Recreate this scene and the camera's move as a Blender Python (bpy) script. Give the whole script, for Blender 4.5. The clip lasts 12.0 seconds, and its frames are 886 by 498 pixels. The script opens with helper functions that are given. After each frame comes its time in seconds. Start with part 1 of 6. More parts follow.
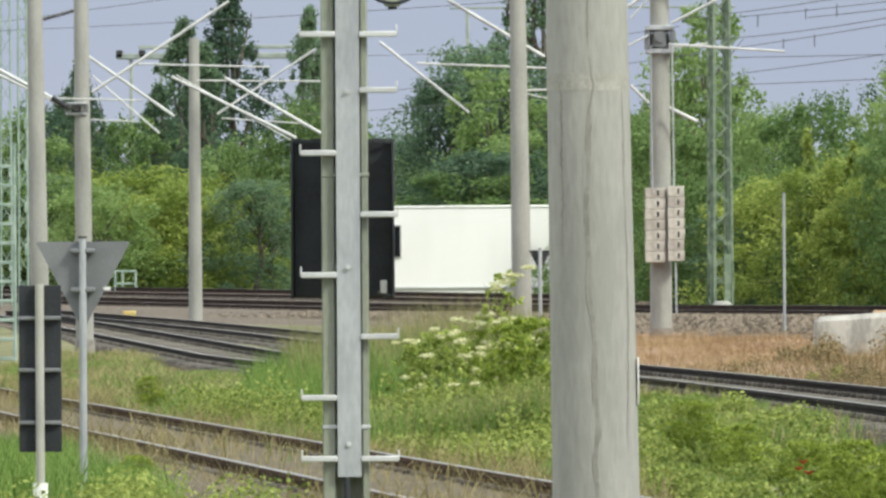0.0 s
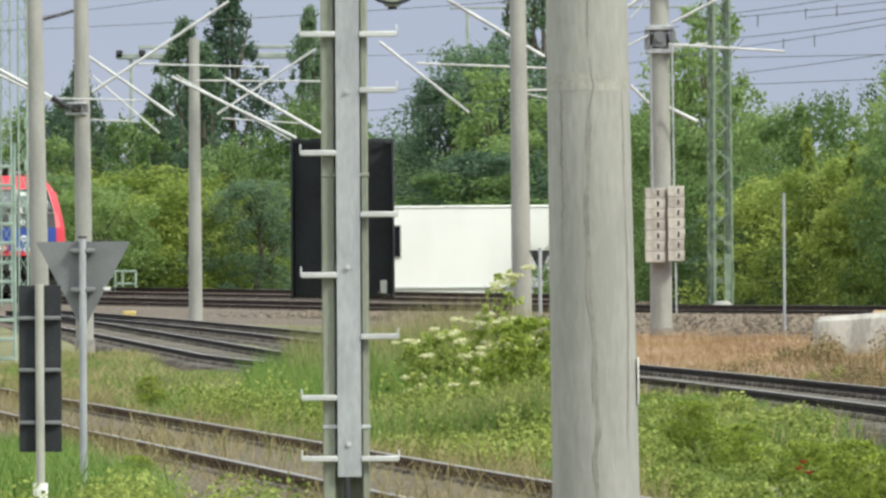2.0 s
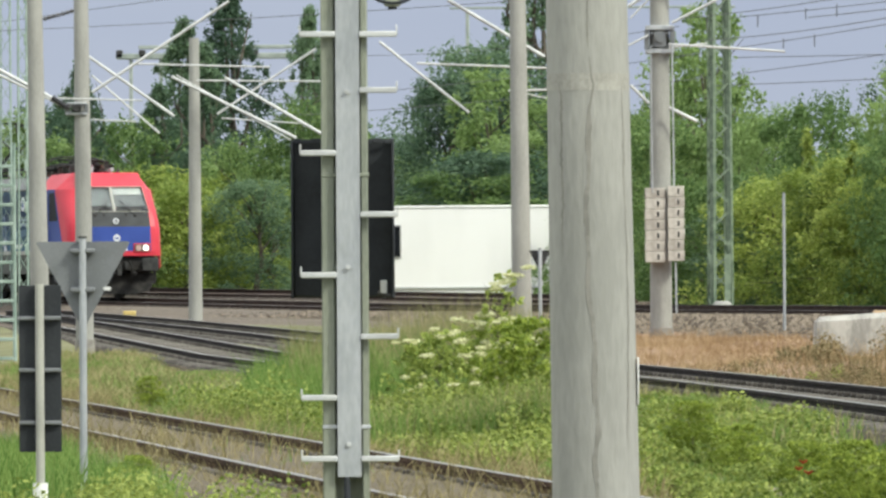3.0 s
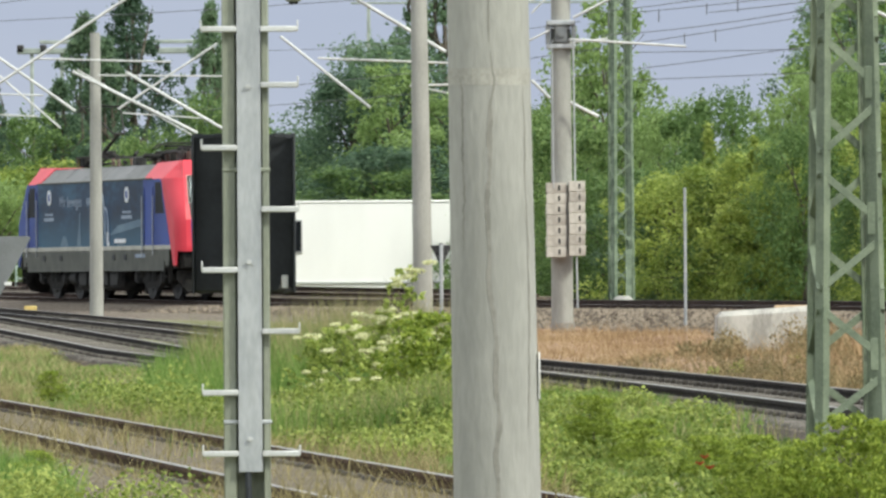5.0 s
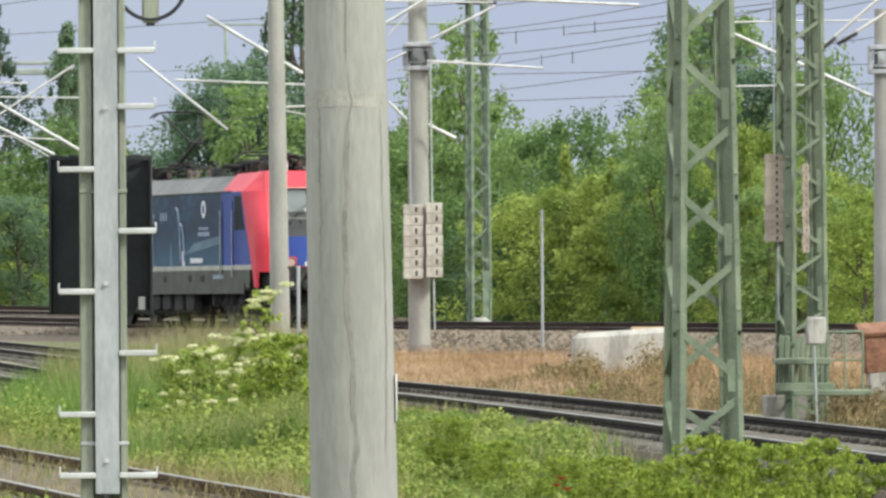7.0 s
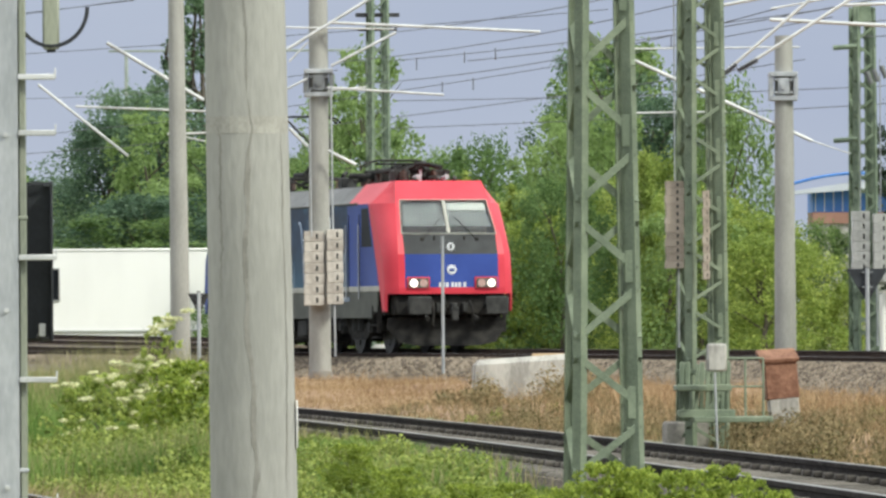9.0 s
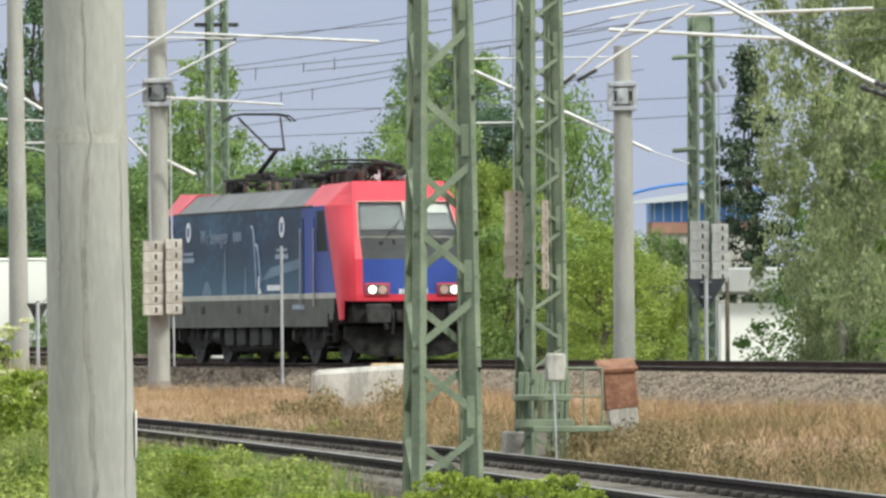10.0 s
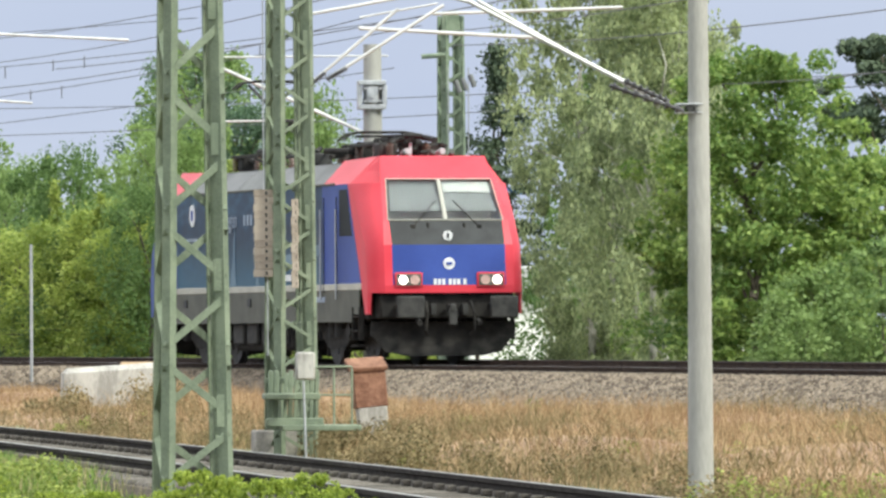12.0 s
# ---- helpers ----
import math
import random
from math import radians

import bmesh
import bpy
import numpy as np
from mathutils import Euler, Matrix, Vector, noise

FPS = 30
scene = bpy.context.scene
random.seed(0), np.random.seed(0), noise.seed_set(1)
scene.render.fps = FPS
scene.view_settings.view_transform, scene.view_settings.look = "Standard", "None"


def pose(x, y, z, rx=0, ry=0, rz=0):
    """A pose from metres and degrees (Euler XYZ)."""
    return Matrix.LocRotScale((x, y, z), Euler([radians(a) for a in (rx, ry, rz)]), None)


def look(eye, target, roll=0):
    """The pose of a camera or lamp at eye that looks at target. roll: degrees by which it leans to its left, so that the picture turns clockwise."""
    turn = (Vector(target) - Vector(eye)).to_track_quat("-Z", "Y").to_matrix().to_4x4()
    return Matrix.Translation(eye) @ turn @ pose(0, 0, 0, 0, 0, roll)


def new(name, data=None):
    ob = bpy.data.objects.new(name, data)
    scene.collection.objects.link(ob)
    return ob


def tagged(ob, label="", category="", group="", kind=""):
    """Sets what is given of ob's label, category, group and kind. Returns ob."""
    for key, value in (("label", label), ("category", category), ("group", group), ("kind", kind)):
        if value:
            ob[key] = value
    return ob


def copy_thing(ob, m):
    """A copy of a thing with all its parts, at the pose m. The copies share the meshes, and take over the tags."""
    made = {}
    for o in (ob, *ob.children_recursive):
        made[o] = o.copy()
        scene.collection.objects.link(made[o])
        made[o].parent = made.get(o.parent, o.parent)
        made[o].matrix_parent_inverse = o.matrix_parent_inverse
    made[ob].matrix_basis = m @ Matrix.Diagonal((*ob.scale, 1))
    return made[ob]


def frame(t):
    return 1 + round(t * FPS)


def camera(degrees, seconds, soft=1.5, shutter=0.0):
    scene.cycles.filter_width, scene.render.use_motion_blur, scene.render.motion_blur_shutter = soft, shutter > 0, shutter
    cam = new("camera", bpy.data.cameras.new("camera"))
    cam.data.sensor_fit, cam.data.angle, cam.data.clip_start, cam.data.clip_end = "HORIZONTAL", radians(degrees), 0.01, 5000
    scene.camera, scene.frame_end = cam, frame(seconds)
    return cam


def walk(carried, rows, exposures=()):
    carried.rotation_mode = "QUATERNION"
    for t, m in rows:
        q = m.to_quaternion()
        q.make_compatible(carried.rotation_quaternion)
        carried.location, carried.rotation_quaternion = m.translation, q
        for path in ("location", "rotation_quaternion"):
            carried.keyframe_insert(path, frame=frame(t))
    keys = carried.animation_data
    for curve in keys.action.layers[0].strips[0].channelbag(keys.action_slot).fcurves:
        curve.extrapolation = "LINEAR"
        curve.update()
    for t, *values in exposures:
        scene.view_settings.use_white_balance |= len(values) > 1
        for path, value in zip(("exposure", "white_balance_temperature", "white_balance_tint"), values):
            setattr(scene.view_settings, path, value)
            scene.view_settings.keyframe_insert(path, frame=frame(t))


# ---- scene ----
K = 14500.0   # angles below are given in units of 1/14500 rad, to the right of and below the first level view
EYE = 1.6
cam = camera(2 * math.degrees(math.atan(784 / K)), 12.0, soft=2.7)
ROWS = [
    (0, -0.0000, 0.2529),
    (0.5, -0.0000, 0.2529),
    (1, -0.0000, 0.2529),
    (1.5, -0.0000, 0.2529),
    (2, -0.0000, 0.2529),
    (2.5, -0.0000, 0.2529),
    (2.7, -0.0000, 0.2529),
    (3.6, -0.0000, 0.2529),
    (4.3, -0.0168, 0.2395),
    (4.4, -0.0448, 0.2513),
    (4.5, -0.1028, 0.2641),
    (4.6, -0.0407, 0.2394),
    (4.7, -0.1245, 0.2309),
    (4.8, -0.3839, 0.2253),
    (4.9, -0.4678, 0.2368),
    (5.0, -0.6912, 0.2131),
    (5.1, -0.7028, 0.1635),
    (5.2, -0.7428, 0.1792),
    (5.3, -0.7191, 0.2113),
    (5.4, -0.7312, 0.2272),
    (5.5, -0.7133, 0.2663),
    (5.6, -0.7234, 0.2705),
    (5.7, -0.7194, 0.2705),
    (5.8, -0.7394, 0.2704),
    (5.9, -0.7235, 0.2745),
    (6.0, -0.7726, 0.2818),
    (6.1, -0.8114, 0.2939),
    (6.2, -0.8434, 0.3057),
    (6.3, -0.9152, 0.3132),
    (6.4, -0.9832, 0.3327),
    (6.5, -1.1503, 0.3446),
    (6.6, -1.4459, 0.3219),
    (6.7, -1.5935, 0.3170),
    (7.2, -1.7065, 0.3813),
    (7.8, -1.8644, 0.3793),
    (8.3, -1.9857, 0.4176),
    (8.4, -2.0217, 0.4453),
    (8.5, -2.0514, 0.4952),
    (8.6, -2.0899, 0.5088),
    (8.7, -2.1219, 0.5285),
    (8.8, -2.1578, 0.5323),
    (8.9, -2.2295, 0.5319),
    (9.0, -2.3851, 0.5406),
    (9.1, -2.5840, 0.5097),
    (9.2, -2.5998, 0.4897),
    (9.3, -2.6277, 0.4975),
    (9.4, -2.7153, 0.4930),
    (9.5, -2.8641, 0.5159),
    (9.6, -3.1780, 0.5181),
    (9.7, -3.3730, 0.5249),
    (9.8, -3.4209, 0.5445),
    (9.9, -3.4648, 0.5682),
    (10.0, -3.5106, 0.6028),
    (10.1, -3.6200, 0.5992),
    (10.2, -3.6757, 0.6108),
    (10.3, -3.7394, 0.6144),
    (10.4, -3.7791, 0.6142),
    (10.5, -3.7528, 0.6270),
    (10.6, -3.7513, 0.6143),
    (10.7, -3.7755, 0.6260),
    (10.8, -3.7969, 0.6387),
    (10.9, -3.8267, 0.6513),
    (11.0, -3.8729, 0.6480),
    (11.1, -3.9288, 0.6336),
    (11.2, -4.0351, 0.6201),
    (11.3, -4.1627, 0.6065),
    (11.4, -4.3369, 0.5755),
    (11.5, -4.4817, 0.5751),
    (11.6, -4.5068, 0.5616),
    (11.7, -4.6003, 0.5610),
    (11.8, -4.8381, 0.5553),
    (11.9, -5.0801, 0.5581),
    (12.0, -5.2605, 0.5822),
]
walk(cam, [(t, pose(0, 0, EYE, 90 + pitch, 0.35, yaw)) for t, yaw, pitch in ROWS],
     exposures=[(0.0, 0.0), (4.5, 0.03), (5.5, 0.10), (6.5, 0.15), (8.5, 0.10), (9.0, 0.02), (9.5, 0.06), (10.5, 0.15), (11.5, 0.23), (12.0, 0.36)])

# ---- light ----
SUN_EL, SUN_AZ = 42.0, 128.0      # azimuth from +y towards +x
world = bpy.data.worlds.new("world")
scene.world = world
world.use_nodes = True
wn, wl = world.node_tree.nodes, world.node_tree.links
wn.clear()
sky = wn.new("ShaderNodeTexSky")
sky.sky_type, sky.sun_disc = "NISHITA", False
sky.sun_elevation, sky.sun_rotation = radians(SUN_EL), radians(SUN_AZ)
sky.air_density, sky.dust_density, sky.ozone_density = 1.0, 2.0, 1.5
clouds = wn.new("ShaderNodeTexNoise")
clouds.inputs["Scale"].default_value, clouds.inputs["Detail"].default_value = 6.0, 5.0
coord = wn.new("ShaderNodeTexCoord")
stretch = wn.new("ShaderNodeMapping")
stretch.inputs["Scale"].default_value = (1, 1, 4)
wl.new(coord.outputs["Generated"], stretch.inputs[0])
wl.new(stretch.outputs[0], clouds.inputs["Vector"])
tone = wn.new("ShaderNodeValToRGB")
tone.color_ramp.elements[0].position, tone.color_ramp.elements[0].color = 0.3, (4.1, 4.8, 6.5, 1)
tone.color_ramp.elements[1].position, tone.color_ramp.elements[1].color = 0.75, (5.4, 6.0, 7.2, 1)
wl.new(clouds.outputs["Fac"], tone.inputs[0])
veil = wn.new("ShaderNodeMixRGB")
veil.inputs[0].default_value = 0.88
wl.new(sky.outputs[0], veil.inputs[1])
wl.new(tone.outputs[0], veil.inputs[2])
# a thin overcast that brightens towards the zenith
split, rise, dome = wn.new("ShaderNodeSeparateXYZ"), wn.new("ShaderNodeMapRange"), wn.new("ShaderNodeMixRGB")
wl.new(coord.outputs["Generated"], split.inputs[0])
wl.new(split.outputs["Z"], rise.inputs["Value"])
rise.inputs["From Min"].default_value, rise.inputs["From Max"].default_value = 0.06, 0.6
dome.inputs[2].default_value = (15.5, 16.0, 15.6, 1)
wl.new(rise.outputs[0], dome.inputs[0])
shine = wn.new("ShaderNodeBackground")
shine.inputs["Strength"].default_value = 0.1
wl.new(veil.outputs[0], dome.inputs[1])
wl.new(dome.outputs[0], shine.inputs[0])
wl.new(shine.outputs[0], wn.new("ShaderNodeOutputWorld").inputs[0])
lamp = bpy.data.lights.new("sun", "SUN")
lamp.energy, lamp.angle, lamp.color = 3.25, radians(10), (0.97, 0.975, 0.82)
sun = new("sun", lamp)
az, el = radians(SUN_AZ), radians(SUN_EL)
sun.matrix_world = look((0, 0, 60), (-math.sin(az) * math.cos(el) * 60, -math.cos(az) * math.cos(el) * 60, 60 - 60 * math.sin(el)))


# ---- materials ----
def surface(name, a, b, scale=6.0, rough=0.7, metal=0.0, bump=0.0, fine=60.0, island=0.0, obj=0.0, stretch=(1, 1, 1), gen=False, lo=0.35, hi=0.65, spec=0.5, through_light=0.0, third=None):
    """Two tones mixed by noise, with a finer noise for grain and relief."""
    m = bpy.data.materials.new(name)
    m.use_nodes = True
    n, l = m.node_tree.nodes, m.node_tree.links
    p = n["Principled BSDF"]
    p.inputs["Roughness"].default_value, p.inputs["Metallic"].default_value = rough, metal
    p.inputs["Specular IOR Level"].default_value = spec
    tc, mp = n.new("ShaderNodeTexCoord"), n.new("ShaderNodeMapping")
    mp.inputs["Scale"].default_value = stretch
    l.new(tc.outputs["Object"], mp.inputs[0])
    n1, n2 = n.new("ShaderNodeTexNoise"), n.new("ShaderNodeTexNoise")
    n1.inputs["Scale"].default_value, n1.inputs["Detail"].default_value = scale, 6
    n2.inputs["Scale"].default_value, n2.inputs["Detail"].default_value = fine, 3
    for k in (n1, n2):
        l.new(mp.outputs[0], k.inputs["Vector"])
    mix = n.new("ShaderNodeMath")
    mix.operation = "MULTIPLY_ADD"
    l.new(n2.outputs["Fac"], mix.inputs[0])
    mix.inputs[1].default_value = 0.45
    l.new(n1.outputs["Fac"], mix.inputs[2])
    fac = mix.outputs[0]
    shift = 0.225
    for on, node, sock in ((island, "ShaderNodeNewGeometry", "Random Per Island"), (obj, "ShaderNodeObjectInfo", "Random")):
        if on:
            g, ad = n.new(node), n.new("ShaderNodeMath")
            ad.operation = "MULTIPLY_ADD"
            l.new(g.outputs[sock], ad.inputs[0])
            ad.inputs[1].default_value = on
            l.new(fac, ad.inputs[2])
            fac, shift = ad.outputs[0], shift + on / 2
    ramp = n.new("ShaderNodeValToRGB")
    e = ramp.color_ramp.elements
    e[0].position, e[0].color = max(0, lo + shift), (*a, 1)
    e[1].position, e[1].color = min(1, hi + shift), (*b, 1)
    if third:
        x = e.new(min(1, (lo + hi) / 2 + shift))
        x.color = (*third, 1)
    sc = n.new("ShaderNodeMath")      # brings the sum back into the ramp's span
    sc.operation = "MULTIPLY"
    sc.inputs[1].default_value = 1.0
    if hi + shift > 1:
        sc.inputs[1].default_value = 1 / (1.05 * (hi + shift))
        e[0].position, e[-1].position = (lo + shift) * sc.inputs[1].default_value, (hi + shift) * sc.inputs[1].default_value
        if third:
            e[1].position = ((lo + hi) / 2 + shift) * sc.inputs[1].default_value
    l.new(fac, sc.inputs[0])
    l.new(sc.outputs[0], ramp.inputs[0])
    l.new(ramp.outputs[0], p.inputs["Base Color"])
    if bump:
        bp = n.new("ShaderNodeBump")
        bp.inputs["Strength"].default_value, bp.inputs["Distance"].default_value = min(1, bump), 0.02
        l.new(n2.outputs["Fac"], bp.inputs["Height"])
        l.new(bp.outputs[0], p.inputs["Normal"])
    if through_light:
        tr, ms = n.new("ShaderNodeBsdfTranslucent"), n.new("ShaderNodeMixShader")
        l.new(ramp.outputs[0], tr.inputs[0])
        ms.inputs[0].default_value = through_light
        l.new(p.outputs[0], ms.inputs[1])
        l.new(tr.outputs[0], ms.inputs[2])
        l.new(ms.outputs[0], n["Material Output"].inputs[0])
    return m


def glow(name, color, strength):
    m = bpy.data.materials.new(name)
    m.use_nodes = True
    p = m.node_tree.nodes["Principled BSDF"]
    p.inputs["Base Color"].default_value = (*color, 1)
    p.inputs["Emission Color"].default_value, p.inputs["Emission Strength"].default_value = (*color, 1), strength
    return m


CONCRETE = surface("weathered_concrete", (0.275, 0.275, 0.26), (0.36, 0.358, 0.34), 3.0, 0.85, bump=0.25, fine=40, stretch=(1, 1, 0.25))
CONCRETE_DARK = surface("stained_concrete", (0.20, 0.19, 0.18), (0.36, 0.34, 0.31), 4.0, 0.9, bump=0.4, fine=30)
PALE_CONCRETE = surface("pale_concrete", (0.25, 0.245, 0.23), (0.46, 0.45, 0.425), 3.0, 0.85, bump=0.4, fine=25, stretch=(1, 1, 0.4))
CRACK = surface("crack_stain", (0.20, 0.195, 0.18), (0.28, 0.27, 0.25), 10, 0.9)
GALV = surface("galvanised_steel", (0.35, 0.37, 0.40), (0.48, 0.50, 0.53), 8.0, 0.5, 0.35, bump=0.1, fine=50, stretch=(1, 1, 0.3))
ALU = surface("bright_aluminium", (0.50, 0.51, 0.52), (0.66, 0.67, 0.68), 3.0, 0.35, 0.3)
OLIVE_STEEL = surface("grey_green_steel", (0.19, 0.21, 0.17), (0.29, 0.31, 0.25), 2.5, 0.6, bump=0.1, stretch=(1, 1, 0.3))
GREEN_STEEL = surface("green_painted_steel", (0.12, 0.155, 0.108), (0.21, 0.255, 0.18), 3.0, 0.55, bump=0.15, fine=40)
MID_GREEN_STEEL = surface("weathered_green_steel", (0.105, 0.150, 0.105), (0.215, 0.275, 0.200), 5.0, 0.6, bump=0.15, fine=30)
PALE_GREEN_STEEL = surface("faded_green_steel", (0.20, 0.28, 0.24), (0.36, 0.45, 0.40), 4.0, 0.6, bump=0.1)
BLACK = surface("matt_black_sheet", (0.015, 0.018, 0.024), (0.028, 0.033, 0.042), 5.0, 0.6)
DARK_STEEL = surface("dark_steel", (0.022, 0.023, 0.024), (0.06, 0.06, 0.062), 6.0, 0.6, 0.2, bump=0.2)
RUST_RAIL = surface("rail_web", (0.028, 0.019, 0.016), (0.065, 0.044, 0.036), 5.0, 0.85, 0.0, spec=0.15, bump=0.3)
DARK_RAIL = surface("dark_rail_web", (0.022, 0.019, 0.018), (0.048, 0.042, 0.040), 5.0, 0.85, 0.0, spec=0.15, bump=0.3)
BROWN_RAIL = surface("rusty_rail_web", (0.04, 0.025, 0.018), (0.12, 0.075, 0.05), 5.0, 0.9, 0.0, spec=0.15, bump=0.3)
RAIL_HEAD = surface("worn_rail_head", (0.20, 0.20, 0.20), (0.33, 0.32, 0.31), 4.0, 0.4, 0.5)
SLEEPER = surface("concrete_sleeper", (0.062, 0.055, 0.048), (0.150, 0.136, 0.120), 8.0, 0.9, bump=0.4, obj=0.5)
BALLAST = surface("ballast", (0.066, 0.053, 0.042), (0.190, 0.156, 0.123), 9.0, 0.95, bump=1.0, fine=22, lo=0.3, hi=0.7)
OLD_BED = surface("old_sandy_gravel", (0.056, 0.045, 0.030), (0.165, 0.133, 0.088), 5.0, 0.95, bump=1.0, fine=30)
DARK_BALLAST = surface("oily_ballast", (0.046, 0.036, 0.027), (0.148, 0.118, 0.092), 7.0, 0.95, bump=1.0, fine=22)
STONE = surface("ballast_stone", (0.076, 0.058, 0.043), (0.225, 0.183, 0.142), 2.0, 0.9, bump=0.3, island=0.55)
SOIL = surface("ground_soil_and_turf", (0.10, 0.095, 0.045), (0.20, 0.185, 0.10), 0.35, 0.95, bump=0.7, fine=9, third=(0.13, 0.14, 0.055))
DRY_SOIL = surface("dry_turf", (0.18, 0.105, 0.065), (0.34, 0.225, 0.14), 0.5, 0.95, bump=0.8, fine=7)
GRASS = surface("green_grass", (0.100, 0.190, 0.038), (0.250, 0.360, 0.100), 0.5, 0.7, island=0.5, spec=0.25, through_light=0.35)
SEED_GRASS = surface("seeding_grass", (0.17, 0.19, 0.07), (0.42, 0.37, 0.20), 0.5, 0.8, island=0.5, spec=0.2, through_light=0.3)
DRY_GRASS = surface("dry_grass", (0.230, 0.145, 0.080), (0.475, 0.350, 0.210), 0.45, 0.85, island=0.45, spec=0.2, through_light=0.3)
STRAW = surface("straw_grass", (0.17, 0.145, 0.065), (0.40, 0.345, 0.18), 0.45, 0.85, island=0.45, spec=0.2, through_light=0.3)
DARK_WEED = surface("withered_weeds", (0.10, 0.09, 0.045), (0.27, 0.21, 0.115), 0.8, 0.9, island=0.5, spec=0.2, through_light=0.2)
BARK = surface("bark", (0.06, 0.05, 0.04), (0.16, 0.135, 0.11), 6.0, 0.95, bump=0.6, stretch=(1, 1, 0.3))
BIRCH_BARK = surface("birch_bark", (0.22, 0.21, 0.19), (0.62, 0.60, 0.56), 3.0, 0.85, bump=0.3)
# dark green, with distance haze put in as a paler, bluish tint
LEAF_DARK_HAZED = surface("leaf_dark", (0.075, 0.135, 0.085), (0.180, 0.275, 0.155), 0.25, 0.6, island=0.35, obj=0.4, spec=0.3, through_light=0.48)
LEAF_MID = surface("leaf_mid", (0.110, 0.190, 0.062), (0.265, 0.375, 0.135), 0.25, 0.6, island=0.35, obj=0.4, spec=0.3, through_light=0.48)
LEAF_LIME = surface("leaf_lime", (0.205, 0.285, 0.060), (0.500, 0.575, 0.160), 0.25, 0.6, island=0.4, obj=0.25, spec=0.3, through_light=0.5)
LEAF_FRESH = surface("leaf_fresh", (0.165, 0.240, 0.034), (0.390, 0.470, 0.085), 0.6, 0.6, island=0.5, spec=0.3, through_light=0.45)
LEAF_BUSH = surface("leaf_bush", (0.130, 0.190, 0.034), (0.345, 0.405, 0.105), 0.6, 0.6, island=0.5, spec=0.3, through_light=0.4)
LEAF_BIRCH = surface("leaf_birch", (0.225, 0.280, 0.150), (0.465, 0.525, 0.285), 0.3, 0.65, island=0.4, spec=0.3, through_light=0.5)
LEAF_OAK = surface("leaf_oak", (0.120, 0.210, 0.050), (0.330, 0.440, 0.125), 0.25, 0.55, island=0.5, spec=0.35, through_light=0.48)
NEEDLE = surface("pine_needles", (0.035, 0.06, 0.038), (0.09, 0.125, 0.075), 0.4, 0.7, island=0.5, spec=0.3, through_light=0.15)
PETAL = surface("cream_blossom", (0.58, 0.59, 0.33), (0.78, 0.78, 0.52), 3.0, 0.8, island=0.3, through_light=0.3)
POPPY = surface("poppy_petal", (0.5, 0.03, 0.02), (0.7, 0.08, 0.04), 3.0, 0.7)
WHITE = surface("white_sheet_metal", (0.80, 0.80, 0.80), (0.88, 0.88, 0.88), 0.6, 0.5, stretch=(1, 1, 0.3))
WHITE_DULL = surface("dull_white", (0.60, 0.61, 0.62), (0.74, 0.74, 0.74), 2.0, 0.6)
GREY_BACK = surface("grey_sign_back", (0.16, 0.17, 0.18), (0.21, 0.22, 0.235), 4.0, 0.55, 0.2)
RUST = surface("rusty_sheet", (0.15, 0.068, 0.042), (0.28, 0.145, 0.095), 6.0, 0.85, bump=0.4, fine=30)
WEIGHT = surface("cast_weight", (0.36, 0.33, 0.30), (0.54, 0.51, 0.47), 5.0, 0.85, bump=0.4, obj=0.25)
WEIGHT_PALE = surface("pale_weight", (0.50, 0.50, 0.50), (0.68, 0.68, 0.67), 5.0, 0.8, bump=0.3, obj=0.2)
WEIGHT_BROWN = surface("brown_weight", (0.27, 0.225, 0.185), (0.42, 0.36, 0.305), 5.0, 0.85, bump=0.4, obj=0.25)
INSUL = surface("dark_insulator", (0.03, 0.03, 0.035), (0.07, 0.07, 0.08), 8.0, 0.35)
WIRE = surface("oxidised_wire", (0.08, 0.085, 0.095), (0.14, 0.145, 0.16), 3.0, 0.6, 0.3)
ROOF_GREY = surface("grey_gantry_steel", (0.24, 0.28, 0.26), (0.35, 0.39, 0.37), 3.0, 0.6)
RED = surface("loco_red", (0.56, 0.036, 0.060), (0.67, 0.060, 0.090), 0.8, 0.4, spec=0.3)
BLUE = surface("loco_blue", (0.028, 0.055, 0.24), (0.045, 0.085, 0.34), 0.8, 0.4, spec=0.2)
MURAL = surface("loco_side_print", (0.010, 0.022, 0.052), (0.034, 0.095, 0.17), 0.45, 0.4, spec=0.15, third=(0.014, 0.038, 0.088), stretch=(0.6, 1, 1.4), fine=4)
mn, ml = MURAL.node_tree.nodes, MURAL.node_tree.links      # the printed sky pales towards its lower edge
m_co, m_sep, m_map, m_mix = mn.new("ShaderNodeTexCoord"), mn.new("ShaderNodeSeparateXYZ"), mn.new("ShaderNodeMapRange"), mn.new("ShaderNodeMixRGB")
ml.new(m_co.outputs["Object"], m_sep.inputs[0])
ml.new(m_sep.outputs["Z"], m_map.inputs["Value"])
m_map.inputs["From Min"].default_value, m_map.inputs["From Max"].default_value = 2.45, 1.5
m_map.inputs["To Min"].default_value, m_map.inputs["To Max"].default_value = 0.0, 0.8
ml.new(m_map.outputs[0], m_mix.inputs[0])
ml.new([x for x in mn if x.bl_idname == "ShaderNodeValToRGB"][0].outputs[0], m_mix.inputs[1])
m_mix.inputs[2].default_value = (0.040, 0.115, 0.19, 1)
ml.new(m_mix.outputs[0], mn["Principled BSDF"].inputs["Base Color"])
MURAL_LIGHT = surface("loco_side_print_light", (0.03, 0.085, 0.16), (0.10, 0.19, 0.27), 0.6, 0.35)
